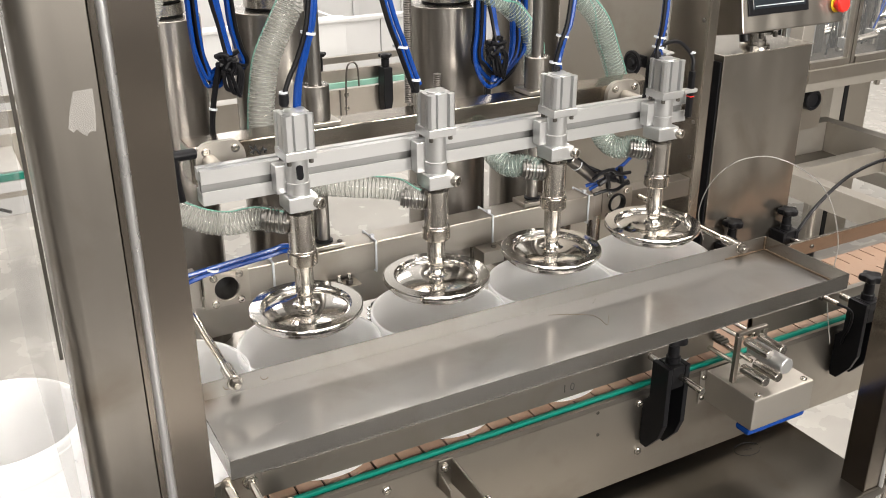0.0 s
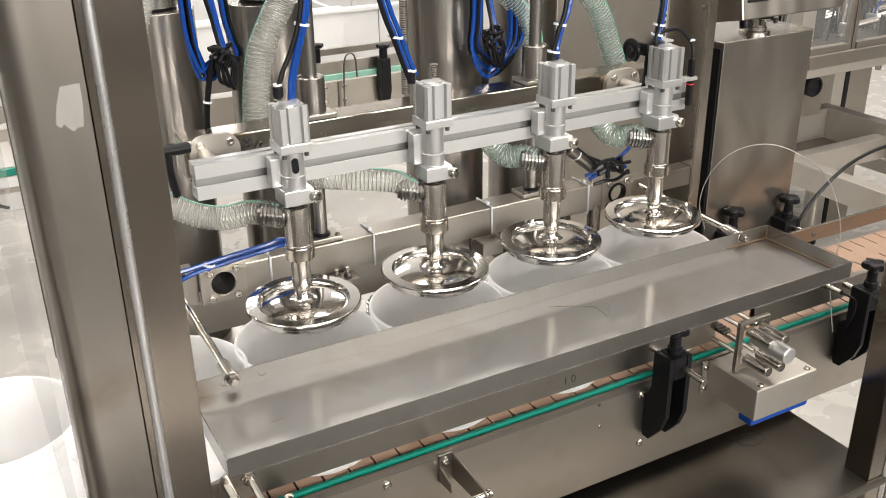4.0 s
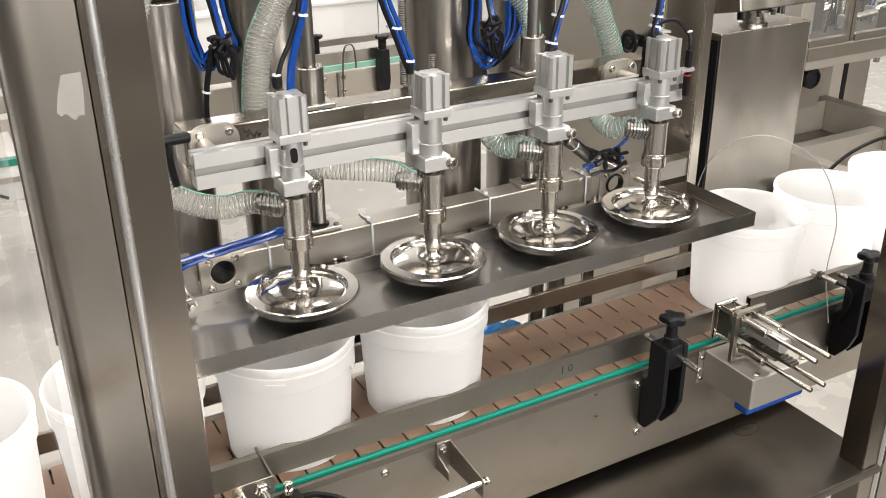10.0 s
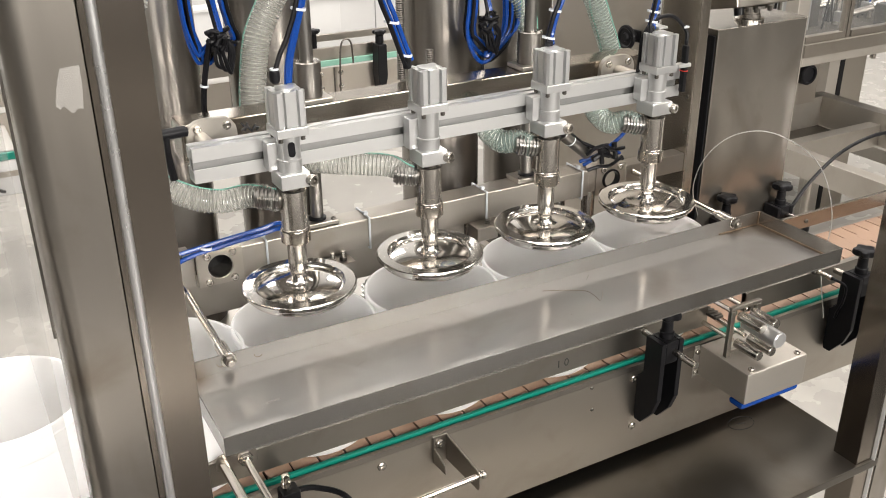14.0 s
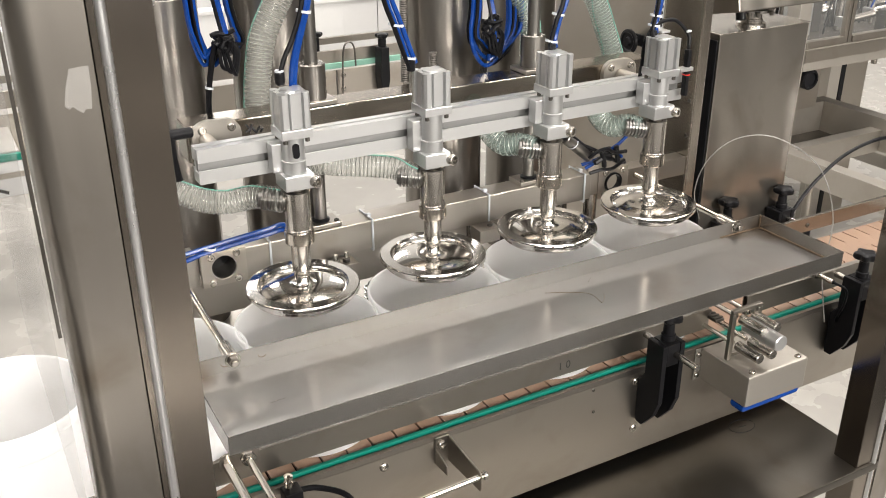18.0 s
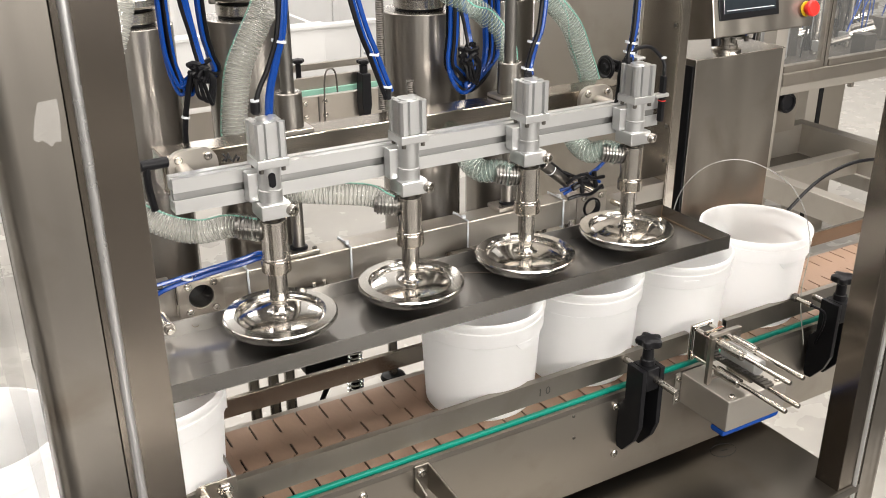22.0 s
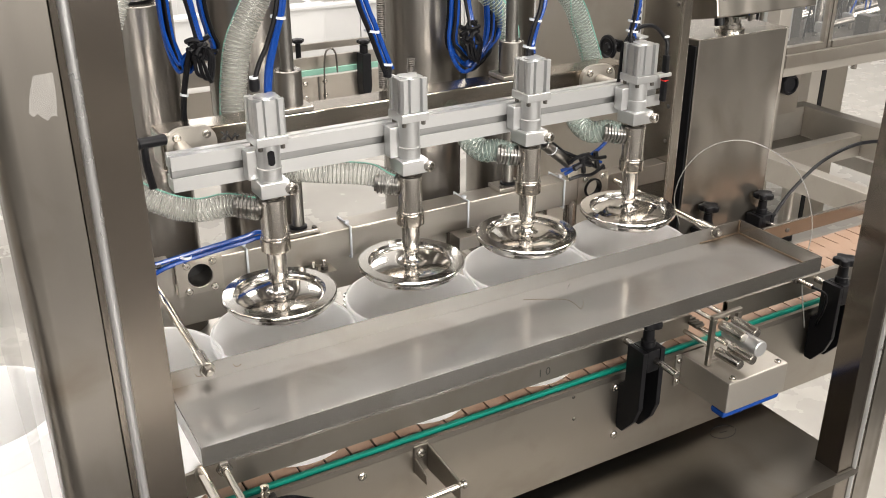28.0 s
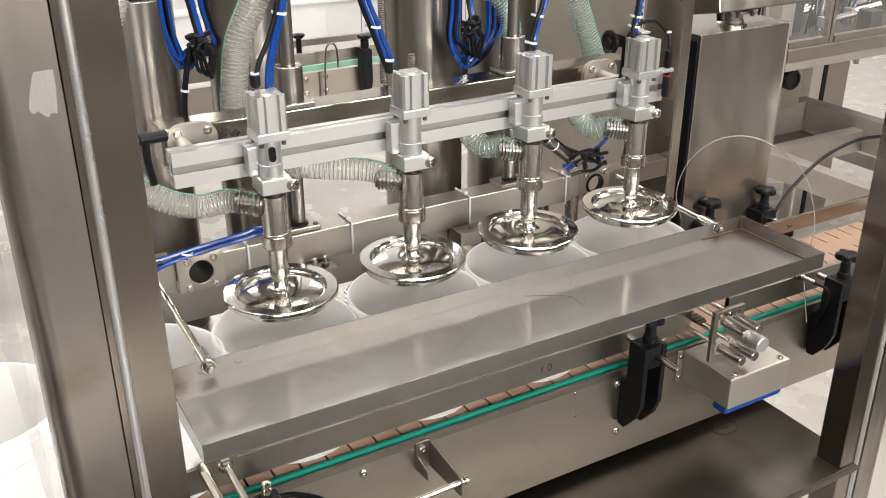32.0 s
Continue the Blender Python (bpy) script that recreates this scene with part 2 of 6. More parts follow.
BLUE_TUBE = material("blue_air_tube", (0.003, 0.034, 0.185), 0.25, 0.0, 0.0, 50, (1, 1, 1), 0.08, 0.05)
GREEN_STRIP = material("green_wear_strip", (0.0, 0.145, 0.105), 0.38, 0.0, 0.03, 60, (0.4, 8, 8), 0.1, 0.06)
BELT = material("brown_belt_plastic", (0.265, 0.173, 0.120), 0.5, 0.0, 0.02, 70, (2, 1, 1), 0.08, 0.06, grime=0.4)
TIE_WHITE = material("white_cable_tie", (0.48, 0.50, 0.53), 0.4, 0.0, 0.0, 50, (1, 1, 1), 0.03, 0.05)
REFLECT_DARK = material("dark_reflected_floor", (0.03, 0.029, 0.027), 0.5, 0.0, 0.05, 60, (1, 1, 1), 0.2, 0.08, spec=0.2)
REFLECT_GREY = material("grey_reflected_floor", (0.06, 0.057, 0.053), 0.45, 0.0, 0.02, 12, (1, 1, 1), 0.2, 0.08, spec=0.25)
FLOOR = material("pale_hall_floor", (0.37, 0.357, 0.332), 0.25, 0.0, 0.01, 9, (1, 1, 1), 0.06, 0.1)
WALL_GREY = material("grey_wall_panel", (0.06, 0.058, 0.055), 0.6, 0.0, 0.02, 8, (1, 1, 1), 0.1, 0.05)
WALL_WHITE = material("white_wall_panel", (0.53, 0.53, 0.525), 0.5, 0.0, 0.02, 8, (1, 1, 1), 0.03, 0.05)
CEIL = material("ceiling_sheet", (0.15, 0.146, 0.14), 0.6, 0.0, 0.02, 8, (1, 1, 1), 0.05, 0.05)
GREY_PAINT = material("grey_machine_paint", (0.32, 0.31, 0.29), 0.45, 0.2, 0.03, 30, (1, 1, 1), 0.08, 0.06)
WORK_TABLE = material("dark_brown_table", (0.040, 0.035, 0.029), 0.55, 0.0, 0.03, 25, (1, 1, 1), 0.35, 0.1, spec=0.15)
BLUE_PACKET = material("blue_packet_film", (0.10, 0.40, 0.86), 0.25, 0.0, 0.1, 40, (1, 1, 1), 0.1, 0.06)
RED_PLASTIC = material("red_button_plastic", (0.62, 0.02, 0.015), 0.32, 0.0, 0.0, 30, (1, 1, 1), 0.05, 0.05)
YELLOW_PLASTIC = material("yellow_plastic", (0.75, 0.50, 0.02), 0.35, 0.0, 0.0, 30, (1, 1, 1), 0.05, 0.05)
GLASS = material("clear_acrylic", (0.93, 0.95, 0.94), 0.06, 0.0, 0.0, 20, (1, 1, 1), 0.01, 0.02, alpha=0.03, spec=0.3)
CLEAR = material("clear_door_pane", (0.30, 0.295, 0.28), 0.3, 0.0, 0.0, 20, (1, 1, 1), 0.03, 0.02, alpha=0.14, spec=0.0)
HOSE = material("clear_hose_plastic", (0.36, 0.36, 0.33), 0.12, 0.0, 0.0, 20, (1, 1, 1), 0.02, 0.04, alpha=0.40)
HOSE_WIRE = material("pale_hose_wire", (0.31, 0.315, 0.29), 0.28, 0.5, 0.0, 20, (1, 1, 1), 0.05, 0.04)
HOSE_LINE = material("green_hose_line", (0.12, 0.33, 0.265), 0.35, 0.0, 0.0, 20, (1, 1, 1), 0.05, 0.04)
HOSE_TEAL = material("teal_tinted_hose", (0.26, 0.35, 0.315), 0.12, 0.0, 0.0, 20, (1, 1, 1), 0.02, 0.04, alpha=0.38)
# Wear strip green, paled because its glare is mixed into the colour.
GREEN_GLARE = material("glare_green_strip", (0.17, 0.34, 0.27), 0.3, 0.0, 0.02, 60, (0.4, 8, 8), 0.1, 0.06)
SLOT_SHADE = material("slot_shade_grey", (0.26, 0.26, 0.255), 0.4, 0.8, 0.0, 60, (0.5, 4, 4), 0.1, 0.05)
SPRING = material("spring_wire", (0.72, 0.74, 0.72), 0.25, 1.0, 0.0, 20, (1, 1, 1), 0.04, 0.04)
SCREEN = material("dark_touch_screen", (0.02, 0.025, 0.03), 0.12, 0.0, 0.0, 20, (1, 1, 1), 0.1, 0.03)
INK = material("black_marker_ink", (0.01, 0.01, 0.012), 0.5, 0.0, 0.0, 20, (1, 1, 1), 0.1, 0.03)



def stain_near(m, spots, tint):
    """Brown heat stains round welded corners, each (x, y, z, reach) in the thing's own space."""
    nt = m.node_tree
    L = nt.links.new
    tc = nt.nodes.new("ShaderNodeTexCoord")
    ns = nt.nodes.new("ShaderNodeTexNoise")
    ns.inputs["Scale"].default_value, ns.inputs["Detail"].default_value = 22, 5
    L(tc.outputs["Object"], ns.inputs["Vector"])
    users = [n for n in nt.nodes if n.type == "BSDF_PRINCIPLED"]
    col = users[0].inputs["Base Color"].links[0].from_socket
    for x, y, z, reach in spots:
        ds = nt.nodes.new("ShaderNodeVectorMath")
        ds.operation = "DISTANCE"
        ds.inputs[1].default_value = (x, y, z)
        L(tc.outputs["Object"], ds.inputs[0])
        fall = nt.nodes.new("ShaderNodeMapRange")
        fall.inputs["From Min"].default_value, fall.inputs["From Max"].default_value = 0.0, reach
        fall.inputs["To Min"].default_value, fall.inputs["To Max"].default_value = 1.5, 0.0
        L(ds.outputs["Value"], fall.inputs["Value"])
        amount = nt.nodes.new("ShaderNodeMath")
        amount.operation, amount.use_clamp = "MULTIPLY", True
        L(fall.outputs["Result"], amount.inputs[0])
        L(ns.outputs["Fac"], amount.inputs[1])
        mx = nt.nodes.new("ShaderNodeMix")
        mx.data_type = "RGBA"
        L(amount.outputs[0], mx.inputs["Factor"])
        L(col, mx.inputs["A"])
        mx.inputs["B"].default_value = (*tint, 1)
        col = mx.outputs["Result"]
    for n in users:
        L(col, n.inputs["Base Color"])


stain_near(STEEL_TRAY, ((0.603, 0.1055, 0.012, 0.075), (0.603, 0.05, 0.004, 0.05), (0.54, 0.1055, 0.004, 0.04), (-0.603, 0.1055, 0.01, 0.05), (-0.603, -0.1, 0.004, 0.04)),
           (0.17, 0.125, 0.085))


def let_light_through(m, colour, share):
    """Mixes some translucency into a thin plastic wall."""
    nt = m.node_tree
    tr = nt.nodes.new("ShaderNodeBsdfTranslucent")
    tr.inputs["Color"].default_value = (*colour, 1)
    mx = nt.nodes.new("ShaderNodeMixShader")
    mx.inputs["Fac"].default_value = share
    out = nt.nodes["Material Output"]
    nt.links.new(nt.nodes["Principled BSDF"].outputs["BSDF"], mx.inputs[1])
    nt.links.new(tr.outputs["BSDF"], mx.inputs[2])
    nt.links.new(mx.outputs["Shader"], out.inputs["Surface"])


let_light_through(WHITE_PLASTIC, (0.955, 0.96, 0.965), 0.80)

# ---- mesh helpers ----
ORIGIN = {}


def thing(name, loc, label, category, group="", kind=""):
    ob = new(name)
    ob.empty_display_size = 0.05
    ob.location = loc
    ORIGIN[ob] = Vector(loc)
    return tagged(ob, label, category, group, kind)


def flat_faces_flat(me, limit):
    """Corner normals weighted by area, so that broad faces stay flat beside their rounded edges."""
    fans = [[] for _ in me.vertices]
    for p in me.polygons:
        for v in p.vertices:
            fans[v].append(p.index)
    nrm = [p.normal.copy() for p in me.polygons]
    area = [p.area for p in me.polygons]
    out = []
    for p in me.polygons:
        n0 = nrm[p.index]
        for v in p.vertices:
            n = Vector()
            for q in fans[v]:
                if nrm[q].dot(n0) >= limit:
                    n += nrm[q] * area[q] ** 2
            out.append(n.normalized() if n.length > 1e-20 else n0)
    me.normals_split_custom_set(out)


def part(name, bm, mat, parent, label="", sharp=35):
    """Links a bmesh, given in world coordinates, as one mesh under its thing or part."""
    root = ORIGIN[parent] if parent is not None else Vector()
    bmesh.ops.translate(bm, verts=bm.verts, vec=-root)
    me = bpy.data.meshes.new(name)
    bm.to_mesh(me)
    bm.free()
    me.materials.append(mat)
    me.shade_smooth()
    me.set_sharp_from_angle(angle=radians(sharp))
    if len(me.polygons) < 700:
        flat_faces_flat(me, math.cos(radians(sharp)))
    ob = new(name, me)
    if parent is not None:
        ob.parent = parent
        ORIGIN[ob] = root
    if label:
        ob["label"] = label
    return ob


def solid(name, bm, mat, label, category, group="", kind="", sharp=35):
    """A thing that is one single mesh, with its origin at its base."""
    co = [v.co for v in bm.verts]
    base = Vector((sum(c.x for c in co) / len(co), sum(c.y for c in co) / len(co), min(c.z for c in co)))
    bmesh.ops.translate(bm, verts=bm.verts, vec=-base)
    ob = part(name, bm, mat, None, sharp=sharp)
    ob.location = base
    ORIGIN[ob] = base
    return tagged(ob, label, category, group, kind)


def mesh():
    return bmesh.new()


def box(x0, x1, y0, y1, z0, z1, bev=0.002, seg=2, bm=None):
    t = bmesh.new()
    bmesh.ops.create_cube(t, size=1.0)
    for v in t.verts:
        v.co = Vector(((x0 + x1) / 2 + v.co.x * (x1 - x0), (y0 + y1) / 2 + v.co.y * (y1 - y0), (z0 + z1) / 2 + v.co.z * (z1 - z0)))
    if bev:
        bmesh.ops.bevel(t, geom=t.edges[:], offset=bev, segments=seg, affect="EDGES", profile=0.5)
    return join(bm, t)


def join(bm, t):
    if bm is None:
        return t
    me = bpy.data.meshes.new("tmp")
    t.to_mesh(me)
    t.free()
    bm.from_mesh(me)
    bpy.data.meshes.remove(me)
    return bm


def lathe(profile, n=32, axis_from=(0, 0, 0), axis=(0, 0, 1), bm=None, closed=False):
    """Turns (radius, height) round an axis."""
    t = bmesh.new()
    q = Vector((0, 0, 1)).rotation_difference(Vector(axis).normalized()).to_matrix().to_4x4()
    m = Matrix.Translation(axis_from) @ q
    rings = []
    for r, h in profile:
        if r < 1e-6:
            rings.append([t.verts.new(m @ Vector((0, 0, h)))])
        else:
            rings.append([t.verts.new(m @ Vector((r * math.cos(2 * math.pi * i / n), r * math.sin(2 * math.pi * i / n), h))) for i in range(n)])
    pairs = list(zip(rings, rings[1:]))
    if closed:
        pairs.append((rings[-1], rings[0]))
    for a, b in pairs:
        for i in range(n):
            j = (i + 1) % n
            if len(a) == 1 and len(b) == 1:
                continue
            if len(a) == 1:
                t.faces.new((a[0], b[j], b[i]))
            elif len(b) == 1:
                t.faces.new((a[i], a[j], b[0]))
            else:
                t.faces.new((a[i], a[j], b[j], b[i]))
    bmesh.ops.recalc_face_normals(t, faces=t.faces[:])
    return join(bm, t)


def rod(p0, p1, r, n=20, bev=0.0, bm=None, r2=None):
    """A round bar from p0 to p1 with eased ends."""
    p0, p1 = Vector(p0), Vector(p1)
    h = (p1 - p0).length
    r2 = r if r2 is None else r2
    e = min(bev or min(r, r2) * 0.12, h * 0.3)
    prof = [(0, 0), (r - e, 0), (r, e), (r2, h - e), (r2 - e, h), (0, h)]
    return lathe(prof, n, p0, p1 - p0, bm)


def smooth_path(pts, per=8):
    """A Catmull-Rom curve through points."""
    pts = [Vector(p) for p in pts]
    q = [2 * pts[0] - pts[1], *pts, 2 * pts[-1] - pts[-2]]
    out = []
    for a, b, c, d in zip(q, q[1:], q[2:], q[3:]):
        for i in range(per):
            u = i / per
            out.append(0.5 * (2 * b + (c - a) * u + (2 * a - 5 * b + 4 * c - d) * u * u + (3 * b - a - 3 * c + d) * u ** 3))
    return out + [pts[-1]]


def frames_along(path):
    """Points with two normals that turn as little as they can."""
    res, up = [], None
    for i, p in enumerate(path):
        d = (path[min(i + 1, len(path) - 1)] - path[max(i - 1, 0)]).normalized()
        if up is None:
            up = d.orthogonal().normalized()
        up = (up - d * up.dot(d)).normalized()
        res.append((p, up, d.cross(up)))
    return res


def tube(pts, r, n=8, per=8, bm=None, curve=True, ripple=0.0):
    path = smooth_path(pts, per) if curve else [Vector(p) for p in pts]
    t = bmesh.new()
    rings = []
    for k, (p, a, b) in enumerate(frames_along(path)):
        rk = r * (1 + (ripple if k % 2 else 0))
        rings.append([t.verts.new(p + rk * (math.cos(2 * math.pi * i / n) * a + math.sin(2 * math.pi * i / n) * b)) for i in range(n)])
    for a, b in zip(rings, rings[1:]):
        for i in range(n):
            t.faces.new((a[i], a[(i + 1) % n], b[(i + 1) % n], b[i]))
    t.faces.new(rings[0][::-1])
    t.faces.new(rings[-1])
    bmesh.ops.recalc_face_normals(t, faces=t.faces[:])
    return join(bm, t)


def coil(pts, r, wire, pitch, n=5, steps=14, per=10):
    """A wire wound round a curved hose."""
    path = smooth_path(pts, per)
    lens = [0.0]
    for a, b in zip(path, path[1:]):
        lens.append(lens[-1] + (b - a).length)
    fr = frames_along(path)
    total = int(lens[-1] / pitch * steps)
    out, k = [], 0
    for i in range(total + 1):
        s = lens[-1] * i / total
        while k < len(lens) - 2 and lens[k + 1] < s:
            k += 1
        u = (s - lens[k]) / max(1e-9, lens[k + 1] - lens[k])
        p = fr[k][0].lerp(fr[k + 1][0], u)
        a, b = fr[k][1].lerp(fr[k + 1][1], u), fr[k][2].lerp(fr[k + 1][2], u)
        w = 2 * math.pi * i / steps
        out.append(p + r * (math.cos(w) * a + math.sin(w) * b))
    return tube(out, wire, n, curve=False)


def prism(outline, axis, lo, hi, bev=0.0, bm=None, seg=2):
    """An outline in two axes drawn out along the third: axis 'x' takes (y, z), 'y' takes (x, z), 'z' takes (x, y)."""
    def at(u, v, w):
        return {"x": (w, u, v), "y": (u, w, v), "z": (u, v, w)}[axis]
    t = bmesh.new()
    a = [t.verts.new(at(u, v, lo)) for u, v in outline]
    b = [t.verts.new(at(u, v, hi)) for u, v in outline]
    n = len(outline)
    t.faces.new(a)
    t.faces.new(b[::-1])
    for i in range(n):
        t.faces.new((a[i], b[i], b[(i + 1) % n], a[(i + 1) % n]))
    bmesh.ops.recalc_face_normals(t, faces=t.faces[:])
    if bev:
        bmesh.ops.bevel(t, geom=t.edges[:], offset=bev, segments=seg, affect="EDGES", profile=0.5)
    return join(bm, t)


def bolt_head(p, axis=(0, 0, 1), r=0.005, h=0.004, bm=None):
    return lathe([(0, 0), (r, 0), (r, h * 0.7), (r * 0.75, h), (r * 0.45, h), (r * 0.42, h * 0.5), (0, h * 0.5)], 10, p, axis, bm)

# ---- the hall ----
Z0 = 1.0        # height of the filling discs over the floor
BELT_Z = 0.718


def hall():
    solid("floor", box(HALL_X0, HALL_X1, HALL_Y0, HALL_Y1, -0.1, 0.0, 0), FLOOR, "pale smooth factory hall floor", "floor", kind="structure")
    # Unseen dark strip, added so that the low steel faces reflect dark.
    solid("floor_dark_strip", box(-6.0, 8.0, -2.05, -0.85, 0.0, 0.004, 0), REFLECT_DARK, "unseen dark floor strip added to darken the steel's reflections", "floor", kind="structure")
    # Unseen grey strip, added to band the reflections in the posts.
    solid("floor_grey_strip", box(-6.0, 8.0, -5.2, -2.5, 0.0, 0.003, 0), REFLECT_GREY, "unseen grey floor strip added to tone the post's reflections", "floor", kind="structure")
    solid("ceiling", box(HALL_X0, HALL_X1, HALL_Y0, HALL_Y1, HALL_H, HALL_H + 0.1, 0), CEIL, "plain grey hall ceiling", "ceiling", kind="structure")
    def wall(name, x0, x1, y0, y1, bays, mat, label):
        """A wall with window openings at the bays, built of piers, a sill band and a head band."""
        root = thing(name, ((x0 + x1) / 2, (y0 + y1) / 2, 0.0), label, "wall", kind="structure")
        z0, z1, half = (2.2, 4.0, 1.4) if y0 < 0 else (2.9, 4.5, 1.4)
        if not bays:
            part("wall_field", box(x0, x1, y0, y1, 0.0, HALL_H, 0), mat, root)
            return root
        part("sill_band", box(x0, x1, y0, y1, 0.0, z0, 0), mat, root)
        part("head_band", box(x0, x1, y0, y1, z1, HALL_H, 0), mat, root)
        edges = [x0, *[e for bx in bays for e in (bx - half, bx + half)], x1]
        for a, b in zip(edges[::2], edges[1::2]):
            part("pier", box(a, b, y0, y1, z0, z1, 0), mat, root)
        return root

    grey = "plain grey factory hall wall"
    wn = wall("wall_north", HALL_X0, HALL_X1, HALL_Y1, HALL_Y1 + 0.1, NORTH_BAYS, WALL_WHITE, "white factory hall wall of sandwich panels")
    wall("wall_south", HALL_X0, HALL_X1, HALL_Y0 - 0.1, HALL_Y0, SOUTH_FILL_BAYS, WALL_GREY, grey)
    wall("wall_west", HALL_X0 - 0.1, HALL_X0, HALL_Y0 - 0.1, HALL_Y1 + 0.1, (), WALL_GREY, grey)
    wall("wall_east", HALL_X1, HALL_X1 + 0.1, HALL_Y0 - 0.1, HALL_Y1 + 0.1, (), WALL_GREY, grey)
    for bays, y in ((NORTH_BAYS, HALL_Y1 + 0.05), (SOUTH_FILL_BAYS, HALL_Y0 - 0.05)):
        for bx in bays:
            zs, zh = (2.2, 4.0) if y < 0 else (2.9, 4.5)
            w = thing("window_1", (bx, y, zs), "assumed, unseen high hall window with white bars", "window", kind="structure")
            for k in range(6):
                x = bx - 1.4 + 0.54 * k
                part("window_bar", box(x, x + 0.06, y - 0.02, y + 0.02, zs, zh, 0.004), WALL_WHITE, w)
    x = HALL_X0 + 0.4
    while x < HALL_X1:
        part("panel_rib", box(x, x + 0.05, HALL_Y1 - 0.03, HALL_Y1 - 0.001, 0.0, 2.85, 0.005), WALL_WHITE, wn)
        x += 0.48


hall()

# ---- frame of the filling machine ----


def machine_frame():
    """Posts, beams and panels of the filler."""
    root = thing("filling_machine_frame", (0.35, 0.0, 0.0), "brushed stainless steel frame of a four-head filling machine", "machine frame")
    zt = 2.35
    for side, (a0, a1, b0, b1) in (("w", (-0.426, -0.352, -0.3512, -0.286)), ("e", (1.125, 1.198, 1.055, 1.122))):
        outline = []
        near, far = (a0, a1) if side == "w" else (a1, a0)
        sgn = 1 if side == "w" else -1
        for cx, cy, r, a in ((near + sgn * 0.024, -0.396, 0.024, 180), (far - sgn * 0.0012, -0.4188, 0.0012, 270), (far - sgn * 0.004, -0.349, 0.004, 0), (near + sgn * 0.010, -0.355, 0.010, 90)):
            for k in range(7):
                w = radians(a + 15 * k)
                outline.append((cx + sgn * r * math.cos(w), cy + r * math.sin(w)))
        part("front_post", prism(outline, "z", 0.0, zt), STEEL_POST, root)
        part("door_jamb", box(b0, b1, -0.4195, -0.36, 0.05, zt, 0.001, 2), STEEL_JAMB_SHADE, root, "steel door jamb, coloured darker for its shade")
        s0 = b0 + 0.013 if side == "w" else b1 - 0.015
        part("jamb_strip", rod((s0, -0.4192, 0.05), (s0, -0.4192, zt), 0.0058, 16), STRIP, root, "pale round-edged strip down the jamb")
    # rear posts and east side panel
    part("rear_post", box(1.046, 1.074, 0.17, 0.30, 0.0, zt, 0.004), STEEL_Z, root)
    part("rear_post", box(-0.35, -0.29, 0.217, 0.30, 0.0, zt, 0.005), STEEL_Z, root)
    part("side_panel", box(1.082, 1.090, 0.302, 0.79, 0.1, zt, 0.001), STEEL_DULL, root, "plain dull steel side panel")
    part("post_edge", box(1.0425, 1.0455, 0.17, 0.176, 0.0, zt, 0.001), STEEL_Z, root)
    for z in (0.62, 0.78, 1.05, 1.135, 1.37, 1.45):
        part("screw", bolt_head((1.0455, 0.185, z), (-1, 0, 0), 0.005, 0.003), DARK_STEEL, root)
    part("door_seal", box(-0.402, -0.396, 0.100, 0.108, 0.95, zt, 0.001), DARK_STEEL, root, "dark seal strip of the guard door")
    part("pale_patch", prism([(-0.387, 1.484), (-0.383, 1.4795), (-0.379, 1.4825), (-0.375, 1.4775), (-0.370, 1.474), (-0.367, 1.4785), (-0.361, 1.4775), (-0.3585, 1.500), (-0.358, 1.522), (-0.377, 1.521), (-0.383, 1.503)], "y", -0.4204, -0.4200), PALE_PATCH, root, "pale translucent patch on the front post")
    # lower and upper cross beams
    part("beam_head", box(-0.38, -0.1408, 0.16, 0.215, Z0 - 0.045, Z0 + 0.016, 0.003), STEEL_BEAM, root)
    part("lower_beam", box(-0.0552, 0.752, 0.16, 0.215, Z0 - 0.045, Z0 + 0.016, 0.003), STEEL_BEAM, root)
    part("beam_end_plate", box(0.7525, 0.782, 0.1745, 0.1835, Z0 - 0.045, Z0 + 0.026, 0.002), STEEL_BEAM, root)
    part("beam_tail", box(0.868, 1.045, 0.1745, 0.215, Z0 - 0.045, Z0 + 0.0, 0.002), STEEL, root)
    part("upper_beam", box(-0.135, 0.89, 0.16, 0.225, Z0 + 0.195, Z0 + 0.262, 0.004), STEEL_STAINED, root)
    part("support_beam", box(-0.28, 0.432, 0.166, 0.212, 0.886, 0.9545, 0.003), STEEL, root, "darker square tube under the beam")
    # small stop block and set bolts under the lower beam
    sb = part("stop_block", box(0.436, 0.486, 0.118, 0.1595, 0.928, 0.958, 0.002), STEEL, root)
    part("block_bolt", bolt_head((0.470, 0.136, 0.958), (0, 0, 1), 0.006, 0.003), DARK_STEEL, sb)
    for x in (0.118, 0.140):
        bt = part("set_bolt", rod((x, 0.135, 0.925), (x, 0.135, 0.972), 0.004, 12), STEEL_TUBE, root)
        part("set_nut", rod((x, 0.135, 0.952), (x, 0.135, 0.960), 0.008, 6), DARK_STEEL, bt)
    part("bolt_shelf", box(0.10, 0.16, 0.12, 0.1595, 0.945, 0.9515, 0.001), STEEL, root)
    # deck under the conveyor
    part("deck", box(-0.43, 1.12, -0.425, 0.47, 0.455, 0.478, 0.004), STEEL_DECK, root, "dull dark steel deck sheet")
    return root


machine = machine_frame()


